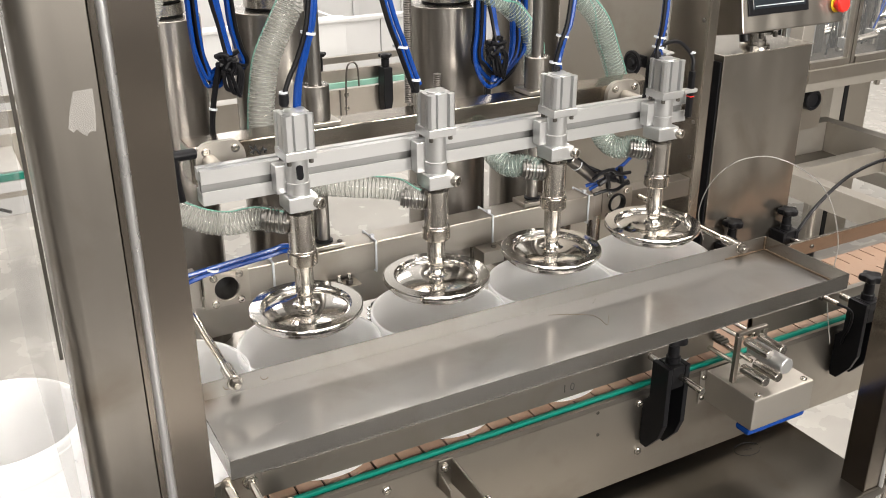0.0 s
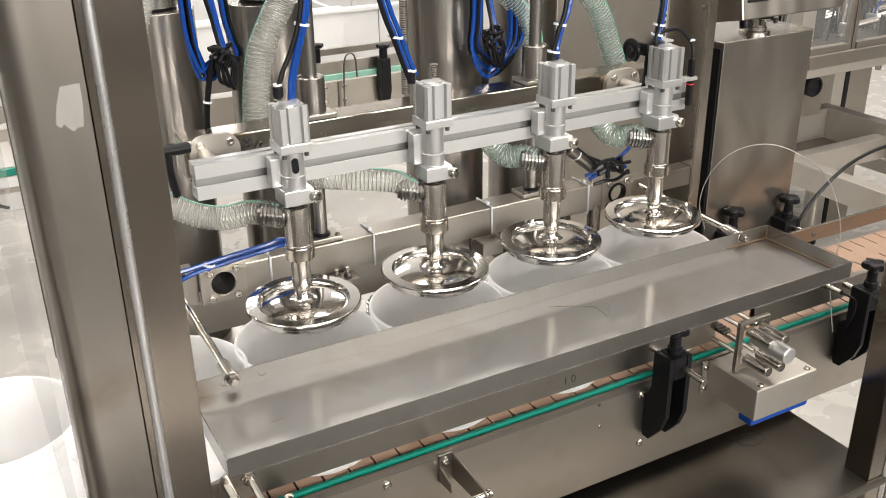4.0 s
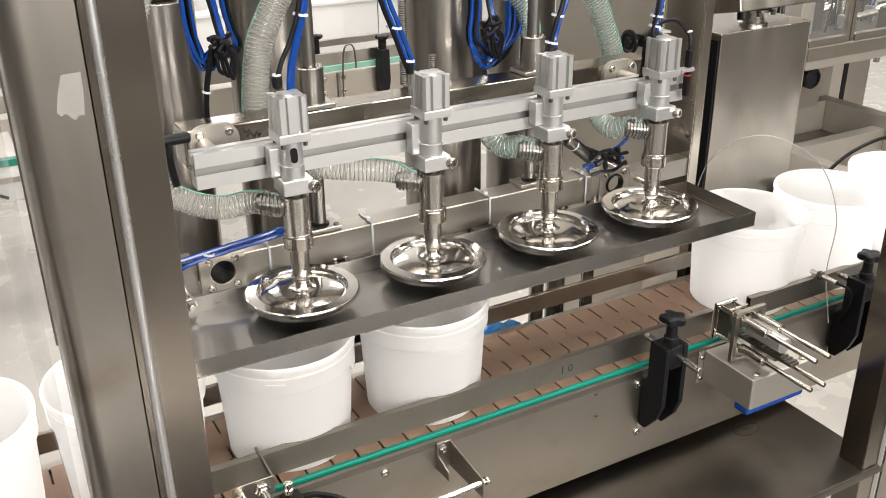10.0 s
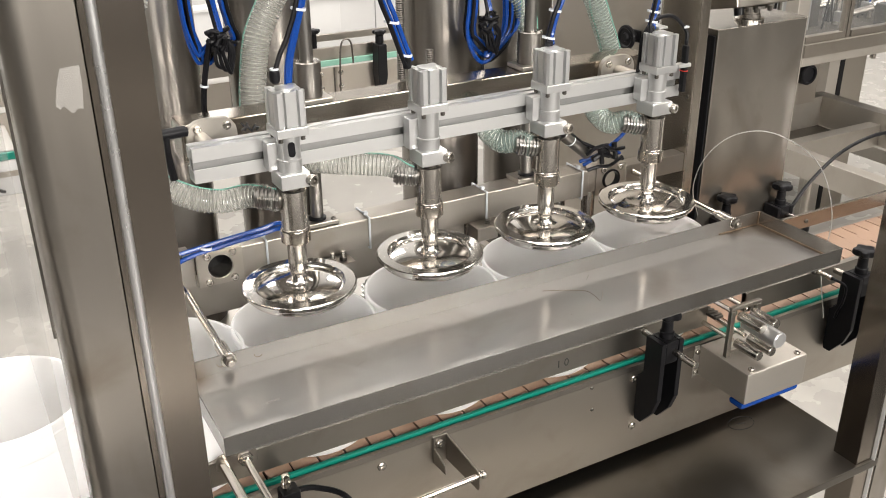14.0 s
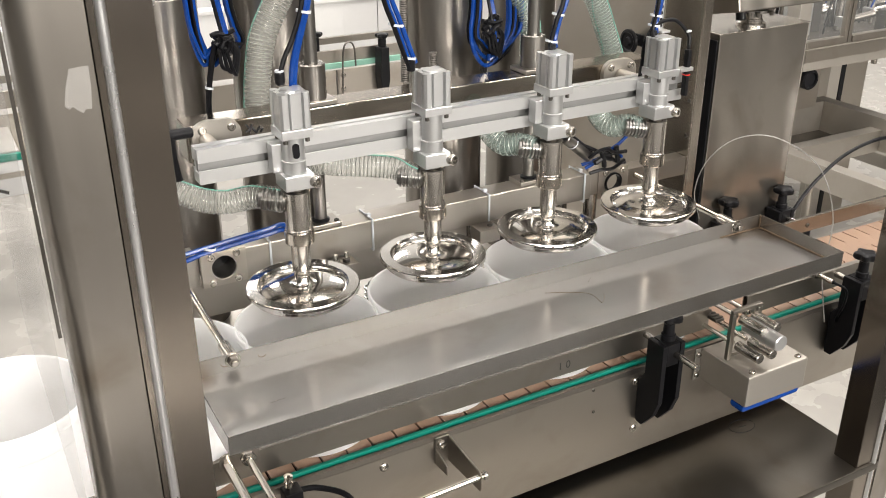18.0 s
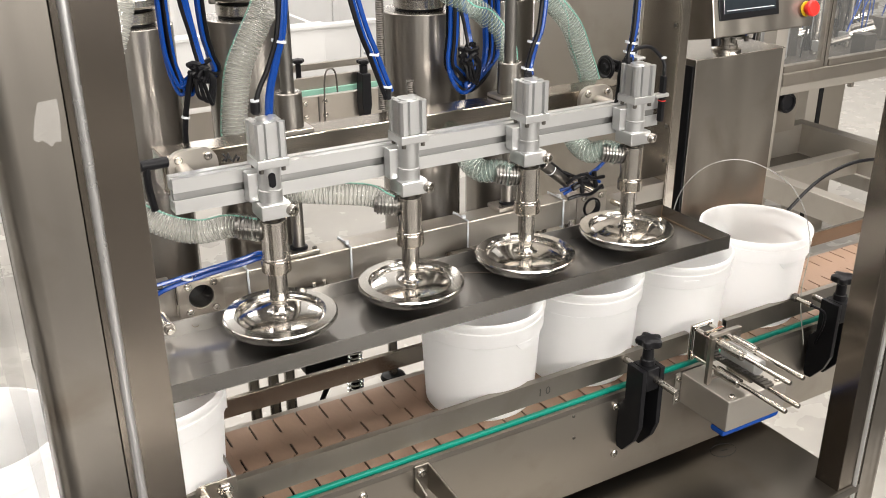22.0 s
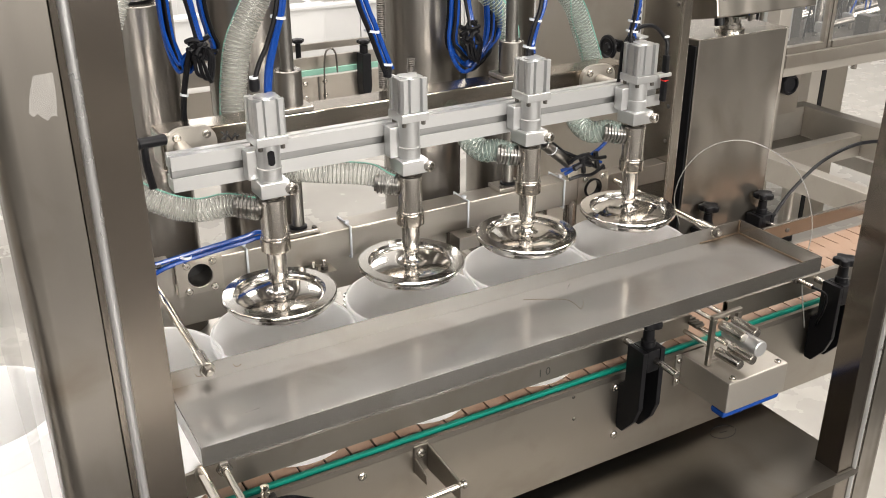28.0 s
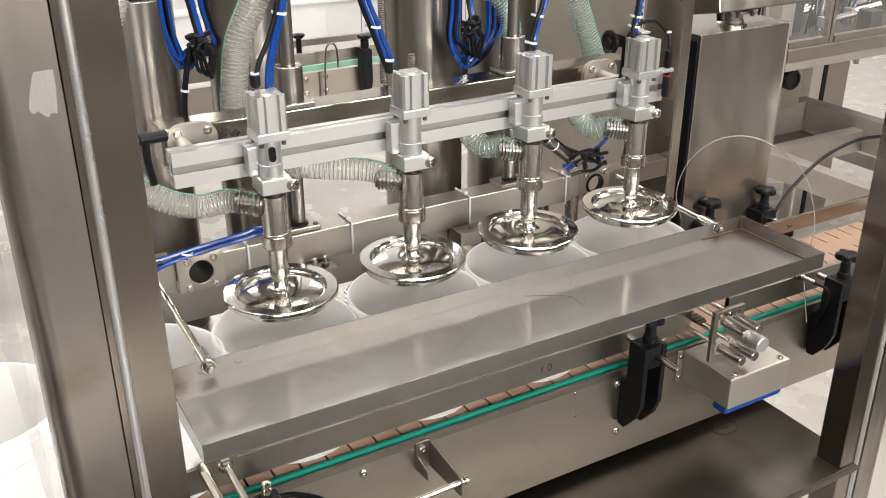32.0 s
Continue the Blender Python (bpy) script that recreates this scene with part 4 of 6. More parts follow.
def slat_mesh():
    """One chain plate with stepped joints, about its own hinge line."""
    g, c, p = 0.0021, 0.00015, PITCH
    ys = (0.121, 0.0695, 0.0685, 0.063, 0.0615, 0.0285, 0.0245, 0.0235, -0.0125, -0.0145, -0.0175, -0.0185, -0.0905, -0.0915, -0.121)
    off = (0, 0, 0, 0, -0.0105, -0.0105, 0, 0, 0, -0.006, -0.006, 0, 0, 0, 0)
    gap = (g, g, c, c, c, c, c, g, g, g, g, c, c, g, g)
    back = [(o - p / 2 + q, y) for y, o, q in zip(ys, off, gap)]
    fore = [(o + p / 2 - q, y) for y, o, q in zip(ys, off, gap)]
    bm = prism(back + fore[::-1], "z", -0.005, 0.0)
    me = bpy.data.meshes.new("slat")
    bm.to_mesh(me)
    bm.free()
    me.materials.append(BELT)
    return me


WRAP_R = 0.0525
N_SLATS = int((2 * (CX1 - CX0 - 0.12) + 2 * math.pi * WRAP_R) / PITCH)
LOOP = N_SLATS * PITCH
RUN_LEN = LOOP / 2 - math.pi * WRAP_R


def slat_pose(s):
    """Place on the endless chain, in the conveyor's own space, s metres from its start."""
    s %= LOOP
    xa, xb, zc = CX0 + 0.06 - 0.35, CX0 + 0.06 - 0.35 + RUN_LEN, 0.6655
    if s < RUN_LEN:
        return pose(xa + s, 0, zc + WRAP_R)
    s -= RUN_LEN
    if s < math.pi * WRAP_R:
        a = s / WRAP_R
        return pose(xb + WRAP_R * math.sin(a), 0, zc + WRAP_R * math.cos(a), 0, math.degrees(a), 0)
    s -= math.pi * WRAP_R
    if s < RUN_LEN:
        return pose(xb - s, 0, zc - WRAP_R, 0, 180, 0)
    s -= RUN_LEN
    a = math.pi + s / WRAP_R
    return pose(xa + WRAP_R * math.sin(a), 0, zc + WRAP_R * math.cos(a), 0, math.degrees(a), 0)


def run_length(n, t):
    """How far the belt has gone in its nth run at t: a brisk start, a slower end."""
    a, b = RUNS[n]
    if t <= a:
        return 0.0
    early = TRIP / (b - a)
    return min(OVERRUN, early * min(t - a, LATE) + LATE_SPEED * max(0.0, t - a - LATE))


def travel(t):
    """How far the belt has gone at t."""
    return run_length(0, t) + run_length(1, t)


SLATS = []


def make_slats():
    me = slat_mesh()
    for k in range(N_SLATS):
        ob = new("slat", me)
        ob.parent = conveyor
        s = (k * PITCH + 0.0204) % LOOP
        ob.matrix_basis = slat_pose(s)
        SLATS.append((ob, s))


# ---- pails ----
PAIL_Y = -0.021


def make_pail():
    root = thing("pail", (0, PAIL_Y, BELT_Z), "open white plastic pail on the conveyor", "pail", "pails on the conveyor")
    b, y = BELT_Z, PAIL_Y
    prof = [(0, 0.004), (0.100, 0.004), (0.103, 0.0), (0.110, 0.0015), (0.1125, 0.005), (0.1215, 0.172), (0.1215, 0.176), (0.1265, 0.176), (0.1275, 0.178), (0.1285, 0.207), (0.1265, 0.209),
            (0.1265, 0.2135), (0.1295, 0.2145), (0.1305, 0.2175), (0.1305, 0.225), (0.1295, 0.2275), (0.1270, 0.2285), (0.1250, 0.2265), (0.1215, 0.20), (0.1200, 0.172), (0.1110, 0.008), (0, 0.008)]
    part("pail_body", lathe([(0.975 * r, 0.962 * h) for r, h in prof], 72, (0, y, b)), WHITE_PLASTIC, root, "", 22)
    def curved(a0, levels, outer, inner, n=10):
        """A raised patch on the round wall; levels are (height, half its angle)."""
        t = bmesh.new()
        rows = [[[t.verts.new((r * math.cos(a0 + span * (2 * k / n - 1)), y + r * math.sin(a0 + span * (2 * k / n - 1)), b + h)) for k in range(n + 1)] for r in (outer, inner)] for h, span in levels]
        for (o0, i0), (o1, i1) in zip(rows, rows[1:]):
            for k in range(n):
                t.faces.new((o0[k], o0[k + 1], o1[k + 1], o1[k]))
                t.faces.new((i0[k], i1[k], i1[k + 1], i0[k + 1]))
            t.faces.new((o0[0], o1[0], i1[0], i0[0]))
            t.faces.new((o0[n], i0[n], i1[n], o1[n]))
        for k in range(n):
            t.faces.new((rows[0][0][k], rows[0][1][k], rows[0][1][k + 1], rows[0][0][k + 1]))
            t.faces.new((rows[-1][0][k], rows[-1][0][k + 1], rows[-1][1][k + 1], rows[-1][1][k]))
        bmesh.ops.recalc_face_normals(t, faces=t.faces[:])
        return t
    for a0 in (0, math.pi):
        part("handle_lug", curved(a0, ((0.1702, 0.31), (0.1640, 0.27), (0.1570, 0.215), (0.1556, 0.205)), 0.1241, 0.1178), WHITE_PLASTIC, root)
        part("mould_mark", curved(a0 + math.pi / 2, ((0.1905, 0.13), (0.1885, 0.135), (0.1865, 0.13)), 0.1258, 0.1246), WHITE_PLASTIC, root)
    return root


PAILS = []
GAP = 0.257


def place_of(k, runs=0):
    """Where the kth pail of the row stands: four under the nozzles, the rest waiting behind the gate."""
    return 0.766 - GAP * k if k < 4 else -0.246 - (0.2575 if runs else 0.2655) * (k - 4)


def make_pails():
    first = make_pail()
    turns = [40, -105, -25, -28] + [(k * 67) % 360 for k in range(4, 16)]
    for k in range(16):
        x = place_of(k)
        m = pose(x, PAIL_Y, BELT_Z, 0, 0, turns[k])
        ob = first if k == 0 else copy_thing(first, m)
        ob.matrix_basis = m
        PAILS.append((ob, turns[k]))


make_pails()


# ---- fittings on the conveyor ----


def star_knob(name, c, parent, r=0.024, lobes=5, up=(0, 0, 1), stem=0.02):
    """A black lobed clamping knob."""
    t = bmesh.new()
    rings = []
    n = lobes * 8
    q = Vector((0, 0, 1)).rotation_difference(Vector(up).normalized()).to_matrix()
    for rr, h in ((0.42, -stem), (0.42, -0.004), (0.80, -0.002), (0.97, 0.002), (1.0, 0.008), (0.95, 0.013), (0.7, 0.0155), (0.35, 0.016)):
        ring = []
        for i in range(n):
            a = 2 * math.pi * i / n
            k = rr * r * (1 + (0.16 * math.cos(lobes * a) if rr > 0.6 else 0))
            ring.append(t.verts.new(Vector(c) + q @ Vector((k * math.cos(a), k * math.sin(a), h))))
        rings.append(ring)
    for a, b in zip(rings, rings[1:]):
        for i in range(n):
            t.faces.new((a[i], a[(i + 1) % n], b[(i + 1) % n], b[i]))
    t.faces.new(rings[-1])
    t.faces.new(rings[0][::-1])
    return part(name, t, BLACK_PLASTIC, parent, "", 50)


def rail_clamp(x, y=-0.166, side=-1, zk=0.843, group="rail clamps"):
    """Black plastic bracket that holds the guide rail's rod."""
    root = thing("rail_clamp", (x, y, 0.56), "black plastic guide rail clamp with star knob", "rail clamp", group)
    s = side

    def out(a):
        return y + s * a
    prof = [(out(0.018), 0.797), (out(0.066), 0.797), (out(0.066), 0.665), (out(0.052), 0.628), (out(0.022), 0.590), (out(0.004), 0.590), (out(0.001), 0.605), (out(0.001), 0.695), (out(0.018), 0.712)]
    for a, b in ((x - 0.031, x - 0.019), (x + 0.014, x + 0.026)):
        part("cheek", prism(prof, "x", a, b, 0.002), BLACK_PLASTIC, root)
    lo, hi = sorted((out(0.019), out(0.065)))
    part("bridge", box(x - 0.0185, x + 0.0135, lo, hi, 0.748, 0.7975, 0.003), BLACK_PLASTIC, root)
    lo, hi = sorted((out(0.0005), out(0.006)))
    part("back_web", box(x - 0.0185, x + 0.0135, lo, hi, 0.60, 0.7, 0.002), BLACK_PLASTIC, root)
    k = star_knob("star_knob", (x, y + s * 0.042, zk), root, 0.024, 5, stem=0.012)
    part("knob_stem", lathe([(0, 0), (0.0145, 0), (0.0145, 0.012), (0.012, 0.014), (0.011, 0.036), (0, 0.036)], 24, (x, y + s * 0.042, 0.798)), BLACK_PLASTIC, k)
    part("rail_rod", rod((x + 0.004, y - s * 0.028, 0.773), (x + 0.004, y + s * 0.126, 0.773), 0.0072, 18), STEEL_TUBE, root)
    return root


rail_clamp(0.678)
rail_clamp(1.245)
rail_clamp(1.40, 0.131, 1, 0.840)
rail_clamp(1.205, 0.131, 1, 0.845)


def exit_gate():
    """Stop gate at the outlet: rods slide across the belt."""
    root = thing("outlet_stop_gate", (0.92, -0.25, 0.56), "stainless outlet stop gate with sliding guide rods", "stop gate", "stop gates")
    part("mounting_box", box(0.815, 0.985, -0.306, -0.167, 0.643, 0.7165, 0.005, 2), STEEL_LIGHT, root)
    part("mounting_flange", box(0.800, 0.8145, -0.1705, -0.167, 0.640, 0.7165, 0.001, 1), STEEL_LIGHT, root)
    for z in (0.653, 0.703):
        part("flange_bolt", bolt_head((0.807, -0.1705, z), (0, -1, 0), 0.006, 0.005), STEEL_TUBE, root)
    for x in (0.835, 0.965):
        part("box_bolt", bolt_head((x, -0.294, 0.7165), (0, 0, 1), 0.007, 0.005), STEEL_TUBE, root)
    part("under_box", box(0.8165, 0.980, -0.300, -0.262, 0.627, 0.6425, 0.006), BLUE_TUBE, root, "blue valve housing under the box")
    fr = part("guide_frame", box(0.822, 0.834, -0.236, -0.226, 0.717, 0.825, 0.002), STEEL, root)
    part("frame_post", box(0.893, 0.905, -0.236, -0.226, 0.717, 0.825, 0.002), STEEL, fr)
    part("frame_head", box(0.822, 0.905, -0.236, -0.226, 0.8255, 0.834, 0.002), STEEL, fr)
    part("frame_cross", box(0.8345, 0.8925, -0.235, -0.227, 0.724, 0.732, 0.001), STEEL, fr)
    part("cylinder", rod((0.863, -0.237, 0.795), (0.863, -0.33, 0.795), 0.017, 24), ALU, root)
    for x in (0.846, 0.882):
        for z in (0.748, 0.811):
            part("guide_sleeve", rod((x, -0.2365, z), (x, -0.30, z), 0.0105, 20), STEEL_TUBE, root)
    sl = mesh()
    for x in (0.846, 0.882):
        for z in (0.748, 0.811):
            rod((x, -0.108, z), (x, -0.36, z), 0.0052, 14, bm=sl)
    tube([(0.839, -0.106, 0.741), (0.889, -0.106, 0.741), (0.889, -0.106, 0.818), (0.839, -0.106, 0.818), (0.839, -0.106, 0.741)], 0.0048, 10, bm=sl, curve=False)
    tube([(0.839, -0.142, 0.818), (0.889, -0.142, 0.818)], 0.0045, 10, bm=sl, curve=False)
    slider = part("slider", sl, CHROME, root, "bright sliding rods with a stop plate")
    part("stop_block", box(0.8435, 0.8845, -0.142, -0.1075, 0.746, 0.813, 0.003), DARK_STEEL, slider, "dark stop block between the rods")
    rb = box(0.852, 0.876, -0.30, -0.1425, 0.764, 0.770, 0.001)
    for k in range(14):
        box(0.8515, 0.8765, -0.295 + 0.011 * k, -0.290 + 0.011 * k, 0.7702, 0.7725, 0.0005, 1, bm=rb)
    part("ribbed_plate", rb, DARK_STEEL, slider, "dark ribbed plate")
    return root, slider


out_gate, out_slider = exit_gate()


def entry_gate():
    root = thing("inlet_stop_gate", (-0.17, -0.30, 0.56), "stainless inlet stop gate with bent blade and twin rods", "stop gate", "stop gates")
    part("bracket", box(-0.225, -0.115, -0.37, -0.167, 0.600, 0.612, 0.002), STEEL_DULL, root)
    part("upright", box(-0.225, -0.115, -0.37, -0.358, 0.6125, 0.80, 0.002), STEEL_DULL, root)
    # stop blade in its place across the belt
    slider = part("slider", prism([(-0.217, 0.768), (-0.148, 0.768), (-0.148, 0.800), (-0.207, 0.800), (-0.214, 0.797), (-0.217, 0.790)], "y", -0.1445, -0.1415, 0.0008, seg=1), STEEL, root, "bent steel stop blade")
    part("blade_arm", prism([(-0.1414, 0.787), (-0.062, 0.793), (-0.058, 0.800), (-0.062, 0.803), (-0.1414, 0.800)], "x", -0.1510, -0.1480), STEEL, slider)
    part("slider_rod", rod((-0.205, -0.1446, 0.782), (-0.205, -0.36, 0.782), 0.0085, 18), CHROME, slider)
    part("slider_rod", rod((-0.170, -0.1446, 0.784), (-0.170, -0.36, 0.784), 0.0062, 16), CHROME, slider)
    part("rod_nut", rod((-0.170, -0.1447, 0.784), (-0.170, -0.1545, 0.784), 0.0135, 6), STEEL_TUBE, slider)
    part("lock_nut", rod((-0.170, -0.1546, 0.784), (-0.170, -0.160, 0.784), 0.0100, 6), STEEL_TUBE, slider)
    for x, r in ((-0.205, 0.013), (-0.170, 0.011)):
        part("rod_bush", rod((x, -0.357, 0.783), (x, -0.325, 0.783), r, 18), STEEL_TUBE, root)
    fit = part("air_fitting", lathe([(0, 0), (0.005, 0), (0.005, 0.006), (0.008, 0.007), (0.008, 0.015), (0.005, 0.017), (0.005, 0.020), (0.0075, 0.021), (0.0075, 0.027), (0.004, 0.029), (0, 0.029)], 18, (-0.118, -0.19, 0.728)), CHROME, root)
    part("fitting_tube", tube([(-0.105, -0.192, 0.722), (-0.07, -0.205, 0.722), (-0.03, -0.24, 0.71), (-0.02, -0.28, 0.66), (-0.03, -0.3, 0.6)], 0.005, 8), BLACK_RUBBER, fit)
    part("fitting_block", box(-0.130, -0.098, -0.205, -0.175, 0.70, 0.7275, 0.003), BLACK_PLASTIC, root)
    return root, slider


in_gate, in_slider = entry_gate()


def sensor_bracket():
    root = thing("sensor_bracket", (0.185, -0.2, 0.60), "bent steel bracket with a thin cross rod", "bracket")
    part("foot_plate", box(0.170, 0.2005, -0.1705, -0.1665, 0.655, 0.713, 0.001, 1), STEEL, root)
    part("foot_bolt", bolt_head((0.183, -0.1705, 0.698), (0, -1, 0), 0.009, 0.007), STEEL_TUBE, root)
    part("arm", prism([(-0.1707, 0.712), (-0.1707, 0.656), (-0.285, 0.664), (-0.288, 0.672), (-0.288, 0.700), (-0.284, 0.703)], "x", 0.197, 0.2005, 0.0008, seg=1), STEEL_Y, root)
    part("arm", prism([(-0.1707, 0.690), (-0.1707, 0.656), (-0.215, 0.660), (-0.212, 0.678)], "x", 0.170, 0.1735, 0.0008, seg=1), STEEL_Y, root)
    part("cross_rod", rod((0.205, -0.281, 0.693), (0.05, -0.284, 0.690), 0.0055, 14), CHROME, root)
    part("rod_tip", rod((0.205, -0.281, 0.693), (0.212, -0.281, 0.693), 0.008, 14), STEEL_TUBE, root)
    return root


sensor_bracket()


def fibre_arch():
    """Clear fibre cable that arches over the belt between two sensor heads."""
    root = thing("sensor_fibre", (1.17, -0.15, 0.78), "thin clear fibre cable arching over the conveyor", "cable")
    part("fibre", tube([(1.19, -0.175, 0.68), (1.183, -0.152, 0.80), (1.19, -0.148, 0.93), (1.16, -0.11, 1.045), (1.085, -0.05, 1.105), (1.02, 0.0, 1.10), (0.99, 0.05, 1.04), (1.0, 0.09, 0.95),
                        (1.05, 0.115, 0.86)], 0.0012, 8, 10), FIBRE, root)
    part("sensor_head", rod((1.175, -0.19, 0.792), (1.175, -0.118, 0.792), 0.0055, 12), CHROME, root)
    part("sensor_nut", rod((1.175, -0.150, 0.792), (1.175, -0.138, 0.792), 0.010, 6), DARK_STEEL, root)
    part("sensor_cable", tube([(1.175, -0.19, 0.792), (1.19, -0.215, 0.78), (1.20, -0.21, 0.74), (1.21, -0.19, 0.69), (1.23, -0.18, 0.66)], 0.003, 8), BLACK_RUBBER, root)
    return root


fibre_arch()


def black_cable():
    root = thing("power_cable", (1.45, 0.2, 0.74), "thick black cable rising from the conveyor side", "cable")
    part("cable", tube([(1.44, 0.20, 0.70), (1.476, 0.20, 0.755), (1.546, 0.20, 0.829), (1.663, 0.20, 0.895), (1.82, 0.2, 0.915), (1.98, 0.2, 0.87), (2.1, 0.22, 0.7)], 0.005, 10, 8), BLACK_RUBBER, root)


black_cable()

# ---- fittings on the beams ----


def cable_tie(x):
    root = thing("cable_tie", (x, 0.158, 0.954), "white nylon cable tie round the steel beam", "cable tie", "cable ties")
    y0, y1, z0, z1 = 0.1575, 0.2175, 0.9525, 1.0185
    part("strap", tube([(x, y0, z0), (x, y0, z1), (x, y1, z1), (x, y1, z0), (x, y0, z0)], 0.0023, 6, curve=False), TIE_WHITE, root)
    part("tie_head", box(x - 0.004, x + 0.004, y0 + 0.015, y0 + 0.023, z1, z1 + 0.007, 0.001), TIE_WHITE, root)
    return root


for tx in (-0.004, 0.209, 0.481, 0.731):
    cable_tie(tx)


def rod_guide(x, dy=0.0, cz=0.992, open_bore=False):
    """Cylinder mount with a round hole under the beam."""
    root = thing("cylinder_mount", (x, 0.15, 0.92), "steel cylinder mounting plate with a round bore", "mounting plate", "cylinder mounts")
    cx, w, r = x, 0.034, 0.024
    t = bmesh.new()
    n = 32
    rings = []
    for y in (0.1445 + dy, 0.1535 + dy):
        inner = [t.verts.new((cx + r * math.cos(2 * math.pi * i / n), y, cz + r * math.sin(2 * math.pi * i / n))) for i in range(n)]
        outer = []
        for i in range(n):
            a = 2 * math.pi * i / n
            k = w / max(abs(math.cos(a)), abs(math.sin(a)))
            outer.append(t.verts.new((cx + k * math.cos(a) * 1.25, y, cz + k * math.sin(a))))
        rings.append((inner, outer))
    (i0, o0), (i1, o1) = rings
    for i in range(n):
        j = (i + 1) % n
        t.faces.new((i0[i], o0[i], o0[j], i0[j]))
        t.faces.new((i1[i], i1[j], o1[j], o1[i]))
        t.faces.new((i0[i], i0[j], i1[j], i1[i]))
        t.faces.new((o0[i], o1[i], o1[j], o0[j]))
    bmesh.ops.recalc_face_normals(t, faces=t.faces[:])
    part("plate", t, STEEL_DULL, root)
    if open_bore:
        part("bore_ring", lathe([(0.0238, 0), (0.0238, 0.014), (0.0195, 0.014), (0.0195, 0)], 32, (cx, 0.1407 + dy, cz), (0, 1, 0), closed=True), BLACK_RUBBER, root, "black ring round the open bore")
    else:
        part("bore_sleeve", lathe([(0.0238, 0), (0.0238, 0.05), (0.0226, 0.05), (0.0226, 0)], 32, (cx, 0.1477, cz), (0, 1, 0), closed=True), STEEL_TUBE, root, "bright turned bore")
        # Black disc closes the hollow to put in its shade.
        part("bore_shade", rod((cx, 0.1978, cz), (cx, 0.2008, cz), 0.0238, 32), BLACK_RUBBER, root, "black disc for the shade inside the bore")
    for dx in (-0.024, 0.024):
        for dz in (-0.026, 0.026):
            part("bolt", bolt_head((cx + dx, 0.1445 + dy, cz + dz), (0, -1, 0), 0.007, 0.006), STEEL_TUBE, root)
    return root


rod_guide(-0.098)
rod_guide(0.825, 0.03, 0.977, True)


def clamp_lever():
    root = thing("clamp_lever", (-0.15, 0.09, 1.2), "black adjustable clamp lever on the beam end", "lever")
    part("hub", rod((-0.137, 0.11, 1.268), (-0.185, 0.10, 1.270), 0.0095, 18), BLACK_PLASTIC, root)
    part("hub_cap", rod((-0.185, 0.10, 1.270), (-0.190, 0.099, 1.2703), 0.006, 14), STEEL_TUBE, root)
    part("handle", tube([(-0.174, 0.10, 1.268), (-0.175, 0.098, 1.235), (-0.170, 0.096, 1.192)], 0.0065, 10, 6), BLACK_PLASTIC, root)
    return root


clamp_lever()


def ink_marks():
    """Hand-drawn marks: unreadable strokes on the beam, a ringed mark on the deck."""
    root = thing("marker_strokes", (-0.015, 0.1588, 1.232), "unreadable black marker strokes on the steel beam", "marker writing")
    for a, b, c, d in ((-0.0285, 1.2502, -0.023, 1.2431),
                       (-0.0287, 1.2367, -0.0147, 1.2429),
                       (-0.0172, 1.2495, -0.0227, 1.2347),
                       (-0.0169, 1.2411, -0.0113, 1.2340),
                       (-0.0079, 1.2376, 0.0027, 1.2391),
                       (0.0027, 1.2391, -0.0021, 1.2325),
                       (-0.0021, 1.2441, -0.0105, 1.2317)):
        part("stroke", tube([(a, 0.1593, b), ((a + c) / 2, 0.1593, (b + d) / 2 + 0.001), (c, 0.1593, d)], 0.0017, 5, 3), INK, root)
    ring = thing("deck_mark", (0.93, -0.2, 0.4785), "faint hand-drawn ring on the deck sheet", "marker writing")
    pts = [(0.955 + 0.034 * math.cos(a), -0.187 + 0.022 * math.sin(a), 0.4785) for a in [k * 0.5 for k in range(13)]]
    part("stroke", tube(pts, 0.0009, 4, 4), INK, ring)
    part("stroke", tube([(0.945, -0.187, 0.4785), (0.965, -0.19, 0.4785)], 0.0009, 4, 2), INK, ring)


ink_marks()


def rail_number():
    cu = bpy.data.curves.new("rail_number", "FONT")
    cu.body, cu.size, cu.extrude = "1 0", 0.024, 0.0002
    ob = new("tmp_number", cu)
    me = bpy.data.meshes.new_from_object(ob.evaluated_get(bpy.context.evaluated_depsgraph_get()))
    bpy.data.objects.remove(ob)
    bm = bmesh.new()
    bm.from_mesh(me)
    bmesh.ops.rotate(bm, verts=bm.verts, cent=(0, 0, 0), matrix=Matrix.Rotation(math.pi / 2, 3, "X"))
    bmesh.ops.translate(bm, verts=bm.verts, vec=(0.462, -0.1394, 0.752))
    solid("pencil_number", bm, PENCIL, "pencilled number 1 0 on the guide rail", "writing")


rail_number()

# ---- air tubes and cables ----


def air_line(name, runs, label, ties=()):
    """A bundle of tubes; each run is (material, radius, points)."""
    root = thing(name, runs[0][2][0], label, "air tube", "air tubes")
    for mat, r, pts in runs:
        part("tube" if mat is BLUE_TUBE else "cable", tube(pts, r, 8, 8), mat, root)
    for (x, y, z, r) in ties:
        part("tie", lathe([(r - 0.002, -0.002), (r - 0.0008, -0.002), (r - 0.0008, 0.002), (r - 0.002, 0.002)], 16, (x, y, z), (0.2, 0, 1), closed=True), TIE_WHITE, root)
    return root


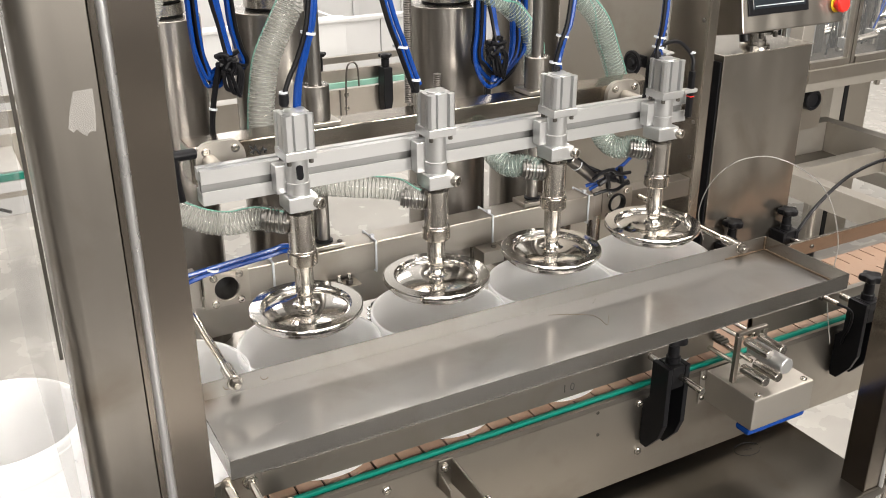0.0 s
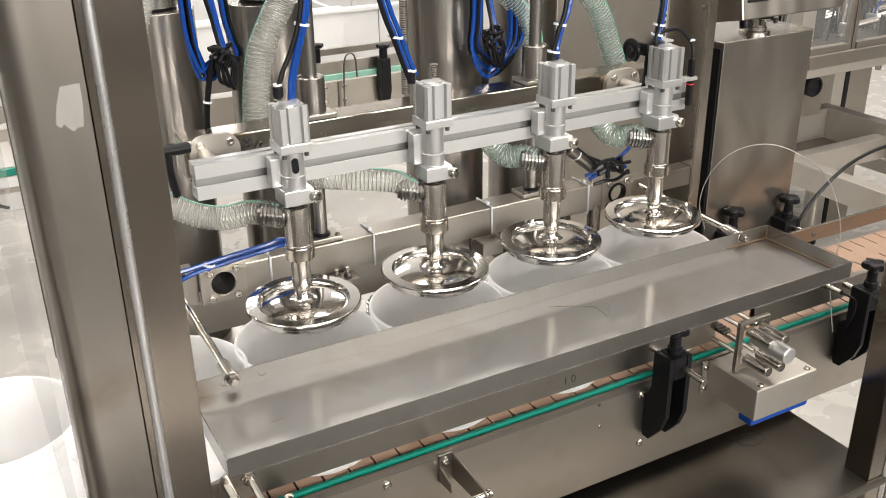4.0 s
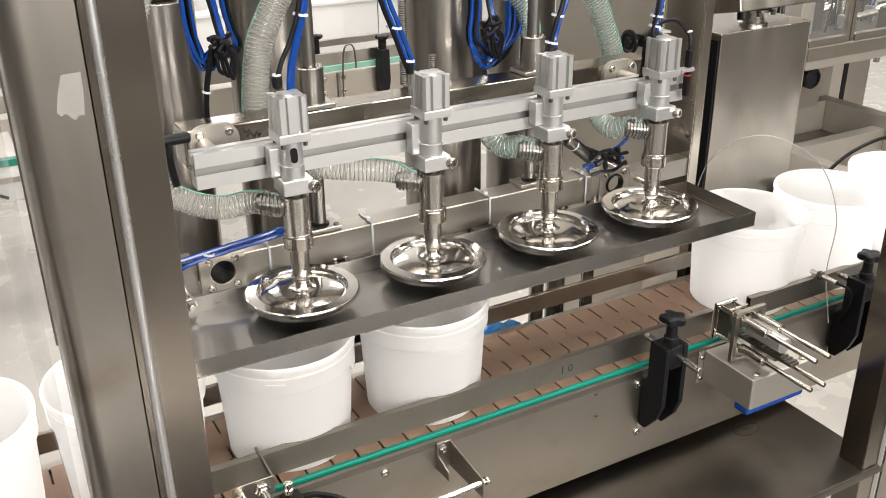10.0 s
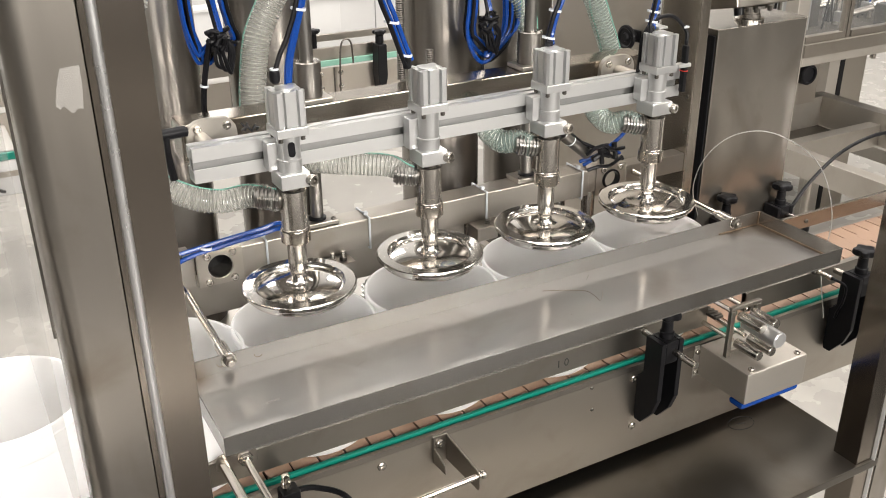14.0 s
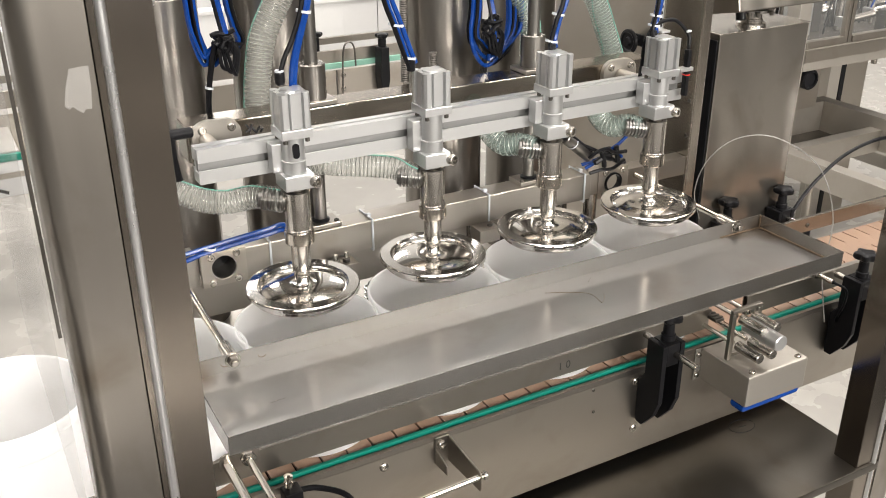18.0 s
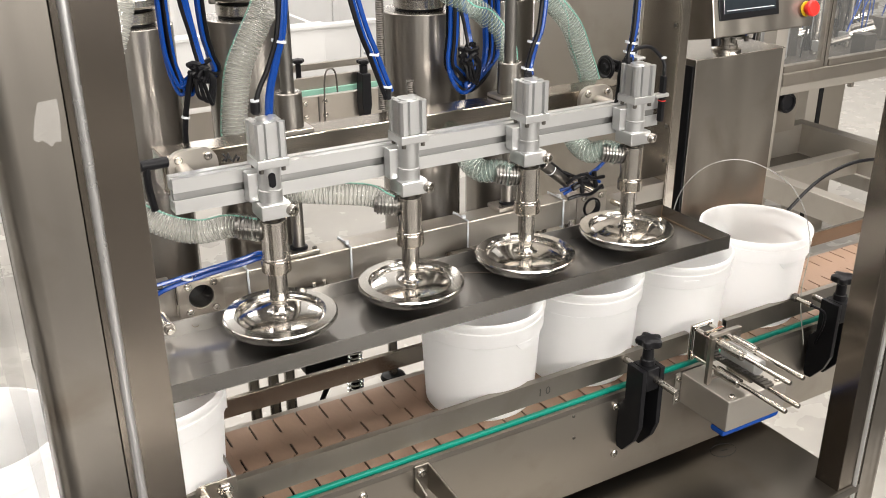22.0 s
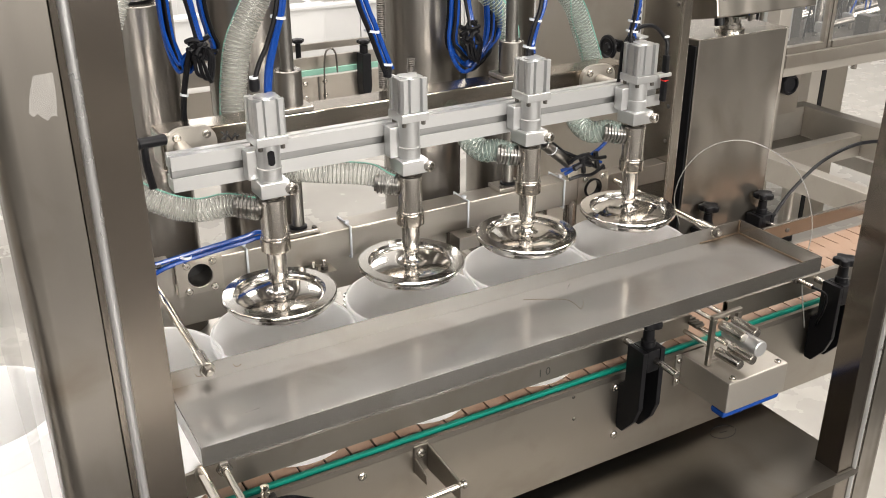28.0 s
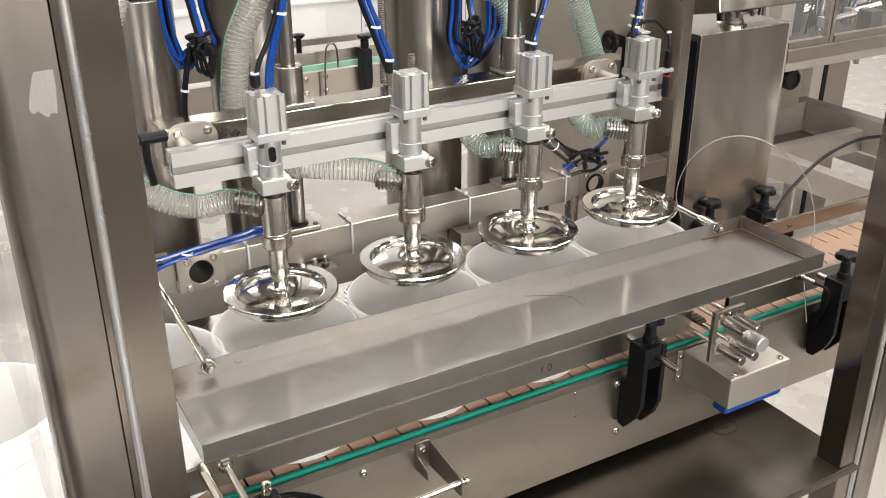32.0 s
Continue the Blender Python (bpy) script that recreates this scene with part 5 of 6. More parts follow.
def cylinder_lines(pts, ties, dx=0.011, dy=0.004, spread=0.0):
    """Two blue tubes and a black one; they part towards the cylinder by the spread."""
    open_by = [spread * (k / (len(pts) - 1)) ** 2 for k in range(len(pts))]
    a = [(p[0] + w, p[1] + w, p[2]) for p, w in zip(pts, open_by)]
    b = [(p[0] + dx + w, p[1] + dy + w, p[2] + 0.004) for p, w in zip(pts, open_by)]
    end = Vector(a[-1])
    if spread:
        a.append((a[-1][0] - 0.002, a[-1][1] + 0.002, a[-1][2] - 0.034))
        b.append((b[-1][0] - 0.004, b[-1][1] + 0.002, b[-1][2] - 0.038))
    ob = air_line("air_tubes", [(BLUE_TUBE, 0.005, a), (BLUE_TUBE, 0.0045, b), (BLACK_RUBBER, 0.0042, [(p[0] - 0.007 - 0.4 * w, p[1] - 0.008, p[2] + 0.01 * (w > 0.01)) for p, w in zip(pts, open_by)])],
                  "blue and black air tubes tied together above an air cylinder", ties)
    if not spread:
        part("push_fitting", rod(end - Vector((0, 0, 0.008)), end + Vector((0, 0, 0.012)), 0.0075, 14), BLACK_PLASTIC, ob)
    if spread:
        foot = Vector(pts[-1]) + Vector((-0.007 - 0.4 * spread, -0.008, 0.01))
        gl = part("cable_gland", lathe([(0, -0.014), (0.006, -0.014), (0.0085, -0.010), (0.0085, 0.004), (0.0068, 0.007), (0, 0.007)], 16, foot), BLACK_PLASTIC, ob, "black cable gland")
        part("gland_ring", lathe([(0.0072, 0.007), (0.0072, 0.010), (0.0045, 0.010), (0.0045, 0.007)], 16, foot, closed=True), TIE_WHITE, gl)
    return ob


cylinder_lines([(0.085, 0.06, 1.80), (0.060, 0.03, 1.60), (0.046, 0.02, 1.49), (0.028, 0.02, 1.431), (0.012, 0.02, 1.387), (0.003, 0.018, 1.359)], [(0.040, 0.017, 1.466, 0.013)], 0.007, 0.004, spread=0.016)
cylinder_lines([(0.13, 0.06, 1.75), (0.155, 0.03, 1.60), (0.179, 0.01, 1.48), (0.197, 0.01, 1.432), (0.215, 0.01, 1.383), (0.226, 0.01, 1.356)], [(0.198, 0.008, 1.43, 0.014), (0.222, 0.008, 1.372, 0.013)])
cylinder_lines([(0.60, 0.06, 1.75), (0.575, 0.04, 1.56), (0.557, 0.03, 1.441), (0.543, 0.03, 1.401), (0.532, 0.03, 1.361), (0.527, 0.02, 1.346)], [(0.545, 0.03, 1.41, 0.013), (0.531, 0.028, 1.362, 0.013)])
cylinder_lines([(0.80, 0.06, 1.75), (0.795, 0.04, 1.55), (0.786, 0.03, 1.42), (0.777, 0.03, 1.366), (0.772, 0.022, 1.346)], [(0.78, 0.028, 1.385, 0.013), (0.777, 0.028, 1.366, 0.013)])

def hanging_bundle(x, y, z, dx, lift, hooks=False):
    """A bundle that hangs down, turns up at its lowest point and ends in a knot of black fittings."""
    rnd = random.Random(int(1000 * (x + 1)))
    runs = []
    kx, ky, kz = x + dx * (0.62 if hooks else 0.28), y - 0.022, z + lift
    for k in range(15 if hooks else 0):
        mat = BLACK_RUBBER if k in (1, 4, 7, 9, 11, 13) else BLUE_TUBE
        if k < 9:
            # the outer loops turn up into the knot
            ox, oy, low = 0.0062 * (k % 3) - 0.006 + 0.004 * rnd.random(), 0.007 * (k // 3), 0.022 * rnd.random()
            pts = [(x + ox - 0.004, y + oy, 1.75), (x + ox - 0.002, y + oy, z + 0.17), (x + ox, y + oy, z + 0.09), (x + ox + 0.006, y + oy, z + 0.035 + low), (x + ox + 0.019, y + oy, z + low),
                   (x + ox + 0.032, y + oy - 0.006, z + 0.010 + low), (kx - 0.004, ky + 0.004, kz)]
        else:
            ox, oy, low = 0.006 * (k % 2) + 0.005 * rnd.random(), 0.006 * (k // 2 - 4), 0.018 * rnd.random()
            pts = [(x + dx * 0.80 + ox, y + oy, 1.75), (x + dx * 0.84 + ox, y + oy, z + 0.15), (x + dx * 0.97 + ox, y + oy, z + 0.075), (x + dx * 1.10 + ox, y + oy, z + 0.032 + low),
                   (x + dx * 1.02 + ox, y + oy, z + 0.020 + low), (kx + 0.006, ky + 0.004, kz)]
        runs.append((mat, 0.0032 if mat is BLACK_RUBBER else 0.0036, pts))
    for k in range(0 if hooks else 11):
        mat = BLACK_RUBBER if k in (1, 4, 6, 9) else BLUE_TUBE
        ox, oy, oz = 0.007 * (k % 3) - 0.006 + 0.004 * rnd.random(), 0.007 * (k // 3) - 0.008, 0.028 * rnd.random()
        w = dx * (0.75 + 0.3 * rnd.random())
        low_turn = [(x + ox + 0.006, y + oy, z + 0.026 + oz), (x + ox + w * 0.42, y + oy, z + oz), (x + ox + w * 0.85, y + oy, z + 0.030 + oz), (x + ox + w, y + oy, z + 0.085),
                    (x + ox + w * 0.98, y + oy, z + 0.16), (x + ox + w * 0.85, y + oy, 1.75)]
        if k % 2:
            pts = [(x + ox, y + oy, 1.75), (x + ox, y + oy, z + 0.16), (x + ox - 0.006, y + oy, z + 0.075), *low_turn]
        else:
            pts = [(kx, ky, kz), (kx + 0.004 + ox, y + oy - 0.01, kz - 0.03), (kx + 0.014 + ox, y + oy, z + 0.03 + oz), *low_turn[1:]]
        runs.append((mat, 0.0038 if mat is BLACK_RUBBER else 0.0045, pts))
    for k in range(13):
        a, b = rnd.random() * 6.28, 0.008 + 0.010 * rnd.random()
        c = (kx + 0.030 * (rnd.random() - 0.5), ky + 0.014 * (rnd.random() - 0.5), kz + 0.038 * (rnd.random() - 0.5))
        runs.append((BLACK_RUBBER, 0.0046, [(c[0] - b * math.cos(a), c[1], c[2] - b * math.sin(a)), c, (c[0] + b * math.cos(a + 0.5), c[1] - 0.004, c[2] + b * math.sin(a + 0.5))]))
    for k in range(3):
        runs.append((BLACK_RUBBER, 0.0036, [(kx - 0.008 + 0.006 * k, ky, kz - 0.015), (kx - 0.006 + 0.01 * k, ky - 0.004, kz - 0.045 - 0.006 * k), (kx + 0.012 + 0.004 * k, ky, kz - 0.05 - 0.004 * k),
                                            (kx + 0.02 + 0.003 * k, ky, kz - 0.02), (kx + 0.012, ky, kz)]))
        runs.append((BLUE_TUBE if k else BLACK_RUBBER, 0.004, [(kx + 0.004 * k, ky, kz + 0.012), (kx - 0.006 + 0.004 * k, ky + 0.01, kz + 0.06), (kx - 0.02 + 0.006 * k, ky + 0.02, kz + 0.16), (kx - 0.02, ky + 0.02, 1.75)]))
    return air_line("hanging_tubes", runs, "hanging bundle of blue and black air tubes with knotted fittings")


hanging_bundle(-0.078, 0.255, 1.335, 0.072, 0.05, True)
hanging_bundle(0.508, 0.27, 1.262, 0.105, 0.085)
air_line("dropping_cable", [(BLACK_RUBBER, 0.0055, [(-0.045, 0.24, 1.385), (-0.055, 0.245, 1.34), (-0.062, 0.25, 1.30), (-0.066, 0.255, 1.25), (-0.064, 0.26, 1.15)])],
         "black cable with white ties dropping behind the beam", [(-0.062, 0.25, 1.30, 0.0085)])
air_line("beam_tubes", [
    (BLUE_TUBE, 0.0046, [(-0.24, 0.16, 1.02), (-0.17, 0.152, 1.030), (-0.089, 0.150, 1.040), (-0.014, 0.152, 1.046), (0.02, 0.158, 1.048), (0.05, 0.175, 1.03), (0.06, 0.21, 1.022)]),
    (BLUE_TUBE, 0.0046, [(-0.20, 0.16, 0.99), (-0.165, 0.15, 1.018), (-0.089, 0.148, 1.031), (-0.014, 0.150, 1.037), (0.02, 0.156, 1.038), (0.045, 0.172, 1.024), (0.05, 0.20, 1.022)]),
    (BLACK_RUBBER, 0.004, [(-0.25, 0.15, 1.022), (-0.20, 0.148, 1.024), (-0.165, 0.148, 1.027)]),
], "blue air tubes lying along the lower beam", [(-0.12, 0.149, 1.034, 0.012)])
air_line("valve_tubes", [
    (BLUE_TUBE, 0.004, [(0.69, 0.12, 1.06), (0.72, 0.10, 1.075), (0.75, 0.10, 1.09), (0.775, 0.10, 1.102), (0.80, 0.11, 1.11)]),
    (BLUE_TUBE, 0.004, [(0.70, 0.12, 1.05), (0.73, 0.105, 1.07), (0.755, 0.10, 1.08), (0.79, 0.11, 1.065)]),
    (BLACK_RUBBER, 0.004, [(0.66, 0.10, 1.12), (0.70, 0.095, 1.10), (0.735, 0.095, 1.082), (0.77, 0.10, 1.06), (0.80, 0.11, 1.05)]),
    (BLACK_RUBBER, 0.0065, [(0.725, 0.095, 1.083), (0.742, 0.095, 1.086), (0.758, 0.095, 1.084)]),
    (BLACK_RUBBER, 0.0055, [(0.74, 0.095, 1.098), (0.745, 0.095, 1.08), (0.748, 0.096, 1.068)]),
    (BLACK_RUBBER, 0.006, [(0.70, 0.088, 1.072), (0.722, 0.088, 1.080), (0.74, 0.088, 1.076)]),
    (BLACK_RUBBER, 0.0055, [(0.715, 0.086, 1.095), (0.722, 0.086, 1.075), (0.726, 0.088, 1.060)]),
    (BLACK_RUBBER, 0.0055, [(0.757, 0.09, 1.10), (0.760, 0.09, 1.082), (0.764, 0.09, 1.066)]),
    (BLACK_RUBBER, 0.004, [(0.685, 0.09, 1.085), (0.70, 0.08, 1.10), (0.725, 0.08, 1.102), (0.75, 0.085, 1.088), (0.785, 0.09, 1.084)]),
    (BLACK_RUBBER, 0.004, [(0.69, 0.09, 1.05), (0.715, 0.085, 1.055), (0.75, 0.09, 1.05), (0.79, 0.1, 1.06)]),
], "black valve fittings with short blue tubes")


def valve_cylinder():
    root = thing("valve_cylinder", (0.66, 0.10, 1.08), "small stainless air cylinder lying behind the nozzles", "air cylinder")
    part("barrel", rod((0.615, 0.085, 1.145), (0.705, 0.115, 1.078), 0.013, 22), STEEL_COLUMN, root)
    part("tie_rod", rod((0.612, 0.075, 1.160), (0.700, 0.104, 1.094), 0.0035, 10), BLACK_RUBBER, root)
    for u in (0.3,):
        c, d = Vector((0.615, 0.085, 1.145)).lerp(Vector((0.705, 0.115, 1.078)), u), Vector((0.09, 0.03, -0.067))
        part("tie", lathe([(0.0128, -0.0015), (0.0138, -0.0015), (0.0138, 0.0015), (0.0128, 0.0015)], 18, c, d, closed=True), TIE_WHITE, root)
    part("nose", rod((0.60, 0.08, 1.156), (0.617, 0.086, 1.1435), 0.009, 16), BLACK_PLASTIC, root)
    return root


valve_cylinder()


def level_switch():
    """Sensor on a bracket beside the last nozzle, with its cable loop."""
    root = thing("position_sensor", (0.86, 0.02, 1.20), "black position sensor clamped beside the last air cylinder", "sensor")
    part("sensor_body", box(0.856, 0.866, 0.006, 0.020, 1.215, 1.312, 0.003), BLACK_PLASTIC, root)
    part("sensor_band", box(0.8557, 0.8663, 0.0057, 0.0203, 1.2585, 1.2610, 0.0008), RED_PLASTIC, root, "red ring")
    part("sensor_tip", rod((0.861, 0.013, 1.312), (0.861, 0.013, 1.322), 0.0035, 12), BLACK_PLASTIC, root)
    part("holder", box(0.838, 0.8725, 0.004, 0.022, 1.268, 1.276, 0.002), ALU, root)
    part("cable", tube([(0.8615, 0.013, 1.316), (0.863, 0.02, 1.34), (0.833, 0.03, 1.370), (0.789, 0.032, 1.366), (0.764, 0.034, 1.334), (0.762, 0.036, 1.29), (0.77, 0.05, 1.25)], 0.0042, 8, 8), BLACK_RUBBER, root)
    part("tie", box(0.856, 0.868, 0.016, 0.024, 1.345, 1.349, 0.001), TIE_WHITE, root)
    return root


level_switch()


def hole_strip():
    """Perforated strip that carries the tubes above the last nozzle."""
    root = thing("perforated_strip", (0.814, 0.05, 1.345), "thin perforated metal strip beside the air tubes", "strip")
    part("strip", box(0.8075, 0.8205, 0.050, 0.053, 1.3475, 1.70, 0.001, 1), ALU, root)
    for k in range(26):
        part("hole", rod((0.814, 0.0502, 1.358 + 0.0125 * k), (0.814, 0.0495, 1.358 + 0.0125 * k), 0.0036, 10), INK, root)
    part("strip_foot", box(0.798, 0.8205, 0.0265, 0.0495, 1.3475, 1.352, 0.001), ALU, root)
    return root


hole_strip()


def panel_knob():
    root = thing("panel_knob", (1.06, 0.44, 1.2), "round black knob on the side panel", "knob")
    part("knob", lathe([(0, 0), (0.029, 0), (0.031, 0.003), (0.030, 0.008), (0.024, 0.009), (0.020, 0.006), (0.012, 0.006), (0.010, 0.012), (0, 0.012)], 32, (1.050, 0.42, 1.229), (-1, 0, 0)), BLACK_PLASTIC, root)
    part("shank", rod((1.0505, 0.42, 1.229), (1.0815, 0.42, 1.229), 0.009, 18), BLACK_PLASTIC, root)
    part("collar", box(1.074, 1.0815, 0.405, 0.435, 1.214, 1.244, 0.003), BLACK_PLASTIC, root)
    return root


panel_knob()


def lead_screw(x, y, z0, z1, r=0.009):
    root = thing("lead_screw", (x, y, z0), "vertical threaded steel spindle", "spindle", "spindles")
    prof = [(0, 0)]
    h, up = 0.0, True
    while h < z1 - z0:
        prof.append((r if up else r * 0.82, h))
        h += 0.0022
        up = not up
    prof.append((0, h))
    part("spindle", lathe(prof, 12, (x, y, z0)), DARK_STEEL, root)
    return root


lead_screw(0.329, 0.24, 1.263, 1.9, 0.0088)
lead_screw(0.372, 0.20, 1.2625, 1.325, 0.008)

# ---- columns, spring and motor under the deck level ----


def under_column(x, y, r, z0=0.4785, z1=0.954, mat=None, label="dark round steel column behind the belt"):
    return solid("support_column", rod((x, y, z0), (x, y, z1), r, 20), mat or STEEL_TUBE, label, "column", "support columns")


for ux, uy, ur in ((0.34, 0.25, 0.011), (0.47, 0.28, 0.010), (0.515, 0.29, 0.016), (0.685, 0.27, 0.018), (0.735, 0.28, 0.012), (0.83, 0.26, 0.016), (0.06, 0.26, 0.012), (0.10, 0.27, 0.012), (0.02, 0.27, 0.012),
                   (0.79, 0.33, 0.02)):
    under_column(ux, uy, ur)
solid("column_collar", lathe([(0, 0), (0.028, 0), (0.030, 0.004), (0.026, 0.012), (0.014, 0.016), (0, 0.016)], 28, (0.34, 0.25, 0.628)), BLACK_RUBBER, "black rubber collar on a column", "collar")


def spring_column(x, y):
    root = thing("spring_column", (x, y, 0.4785), "black column wound with a bright steel spring", "spring")
    part("core", rod((x, y, 0.4785), (x, y, 0.83), 0.010, 18), BLACK_RUBBER, root)
    pts = [(x + 0.017 * math.cos(k * 0.6), y + 0.017 * math.sin(k * 0.6), 0.49 + 0.33 * k / 300) for k in range(300)]
    part("cross_arm", box(x - 0.12, x - 0.0205, y - 0.015, y + 0.015, 0.709, 0.743, 0.003), BLACK_PLASTIC, root, "black plastic cross arm")
    part("spring", tube(pts, 0.0028, 5, curve=False), SPRING, root)
    return root


spring_column(0.245, 0.25)
solid("air_hose", tube([(0.198, 0.26, 0.705), (0.188, 0.262, 0.66), (0.165, 0.265, 0.60), (0.15, 0.27, 0.4785)], 0.006, 8), BLACK_RUBBER, "black hose hanging behind the belt", "hose")


def blue_bag():
    """Crumpled blue packet lying on the deck behind the belt."""
    t = bmesh.new()
    bmesh.ops.create_grid(t, x_segments=26, y_segments=18, size=1.0)
    for v in t.verts:
        u, w = v.co.x, v.co.y
        edge = max(0.0, 1 - max(abs(u), abs(w)) ** 4)
        h = 0.045 * edge * (0.7 + 0.8 * noise.noise((u * 2.2, w * 2.2, 3.0))) + 0.006 * noise.noise((u * 7, w * 7, 1.0)) * edge
        v.co = Vector((0.655 + 0.105 * u + 0.02 * w, 0.425 + 0.042 * w, 0.4795 + 1.25 * max(0.0, h)))
    geom = bmesh.ops.extrude_face_region(t, geom=t.faces[:])
    bmesh.ops.translate(t, verts=[v for v in geom["geom"] if isinstance(v, bmesh.types.BMVert)], vec=(0, 0, -0.0006))
    bmesh.ops.recalc_face_normals(t, faces=t.faces[:])
    root = thing("plastic_packet", (0.655, 0.425, 0.4785), "crumpled blue and white plastic packet on the deck", "packet")
    part("packet", t, BLUE_PACKET, root, "", 60)
    return root


blue_bag()

# ---- control cabinet ----


def control_cabinet():
    root = thing("control_cabinet", (1.285, 0.33, 0.0), "tall brushed stainless control cabinet beside the conveyor", "cabinet")
    part("cabinet_body", box(1.134, 1.428, 0.20, 0.47, 0.02, 1.276, 0.003), STEEL_CABINET, root)
    # Black sheet puts in the dark reflection of the gap beside the post.
    part("side_shade", box(1.129, 1.1335, 0.204, 0.466, 0.02, 1.262, 0.001), BLACK_PLASTIC, root, "black sheet for the dark reflection on the cabinet side")
    part("cabinet_lid", box(1.131, 1.431, 0.197, 0.473, 1.2762, 1.2785, 0.001, 1), STEEL_TUBE, root)
    part("plinth", box(1.15, 1.42, 0.22, 0.45, 0.0, 0.0195, 0.002), BLACK_RUBBER, root)
    sw = part("swivel", lathe([(0, 0), (0.036, 0), (0.036, 0.006), (0.027, 0.008), (0.027, 0.016), (0.024, 0.017), (0.024, 0.030), (0.040, 0.032), (0.040, 0.0385), (0, 0.0385)], 32, (1.275, 0.245, 1.2788)), STEEL_TUBE, root)
    for k in range(6):
        a = k * math.pi / 3
        part("swivel_bolt", rod((1.275 + 0.046 * math.cos(a), 0.245 + 0.046 * math.sin(a), 1.305), (1.275 + 0.046 * math.cos(a), 0.245 + 0.046 * math.sin(a), 1.317), 0.006, 10), DARK_STEEL, sw)
    return root


control_cabinet()


def operator_panel():
    """Touch screen box on the cabinet's swivel, leaning back."""
    root = thing("operator_panel", (1.315, 0.225, 1.3185), "stainless operator panel with dark touch screen and red stop button", "operator panel")
    m = Matrix.Translation((1.315, 0.225, 1.3185)) @ Matrix.Rotation(radians(-12), 4, "X")

    def put(name, bm, mat, label=""):
        bmesh.ops.transform(bm, verts=bm.verts, matrix=m)
        return part(name, bm, mat, root, label)
    put("housing", box(-0.155, 0.178, -0.05, 0.042, 0.0, 0.30, 0.004), STEEL_CABINET)
    put("screen", box(-0.125, 0.045, -0.056, -0.0505, 0.052, 0.25, 0.002), SCREEN, "dark touch screen")
    put("screen_frame", box(-0.138, 0.058, -0.0535, -0.0502, 0.038, 0.264, 0.002), BLACK_PLASTIC)
    put("button_collar", rod((0.153, -0.0505, 0.042), (0.153, -0.055, 0.042), 0.0185, 28), YELLOW_PLASTIC, "yellow collar")
    put("stop_button", lathe([(0, 0), (0.012, 0), (0.012, 0.008), (0.019, 0.010), (0.020, 0.018), (0.017, 0.023), (0, 0.024)], 28, (0.153, -0.0552, 0.042), (0, -1, 0)), RED_PLASTIC, "red mushroom stop button")
    put("screen_line", box(-0.118, 0.038, -0.0568, -0.0562, 0.0585, 0.0605, 0), TIE_WHITE)
    put("gland", rod((-0.10, 0.0, -0.02), (-0.10, 0.0, -0.0005), 0.012, 16), BLACK_PLASTIC)
    return root


operator_panel()

# ---- neighbouring machine to the east ----


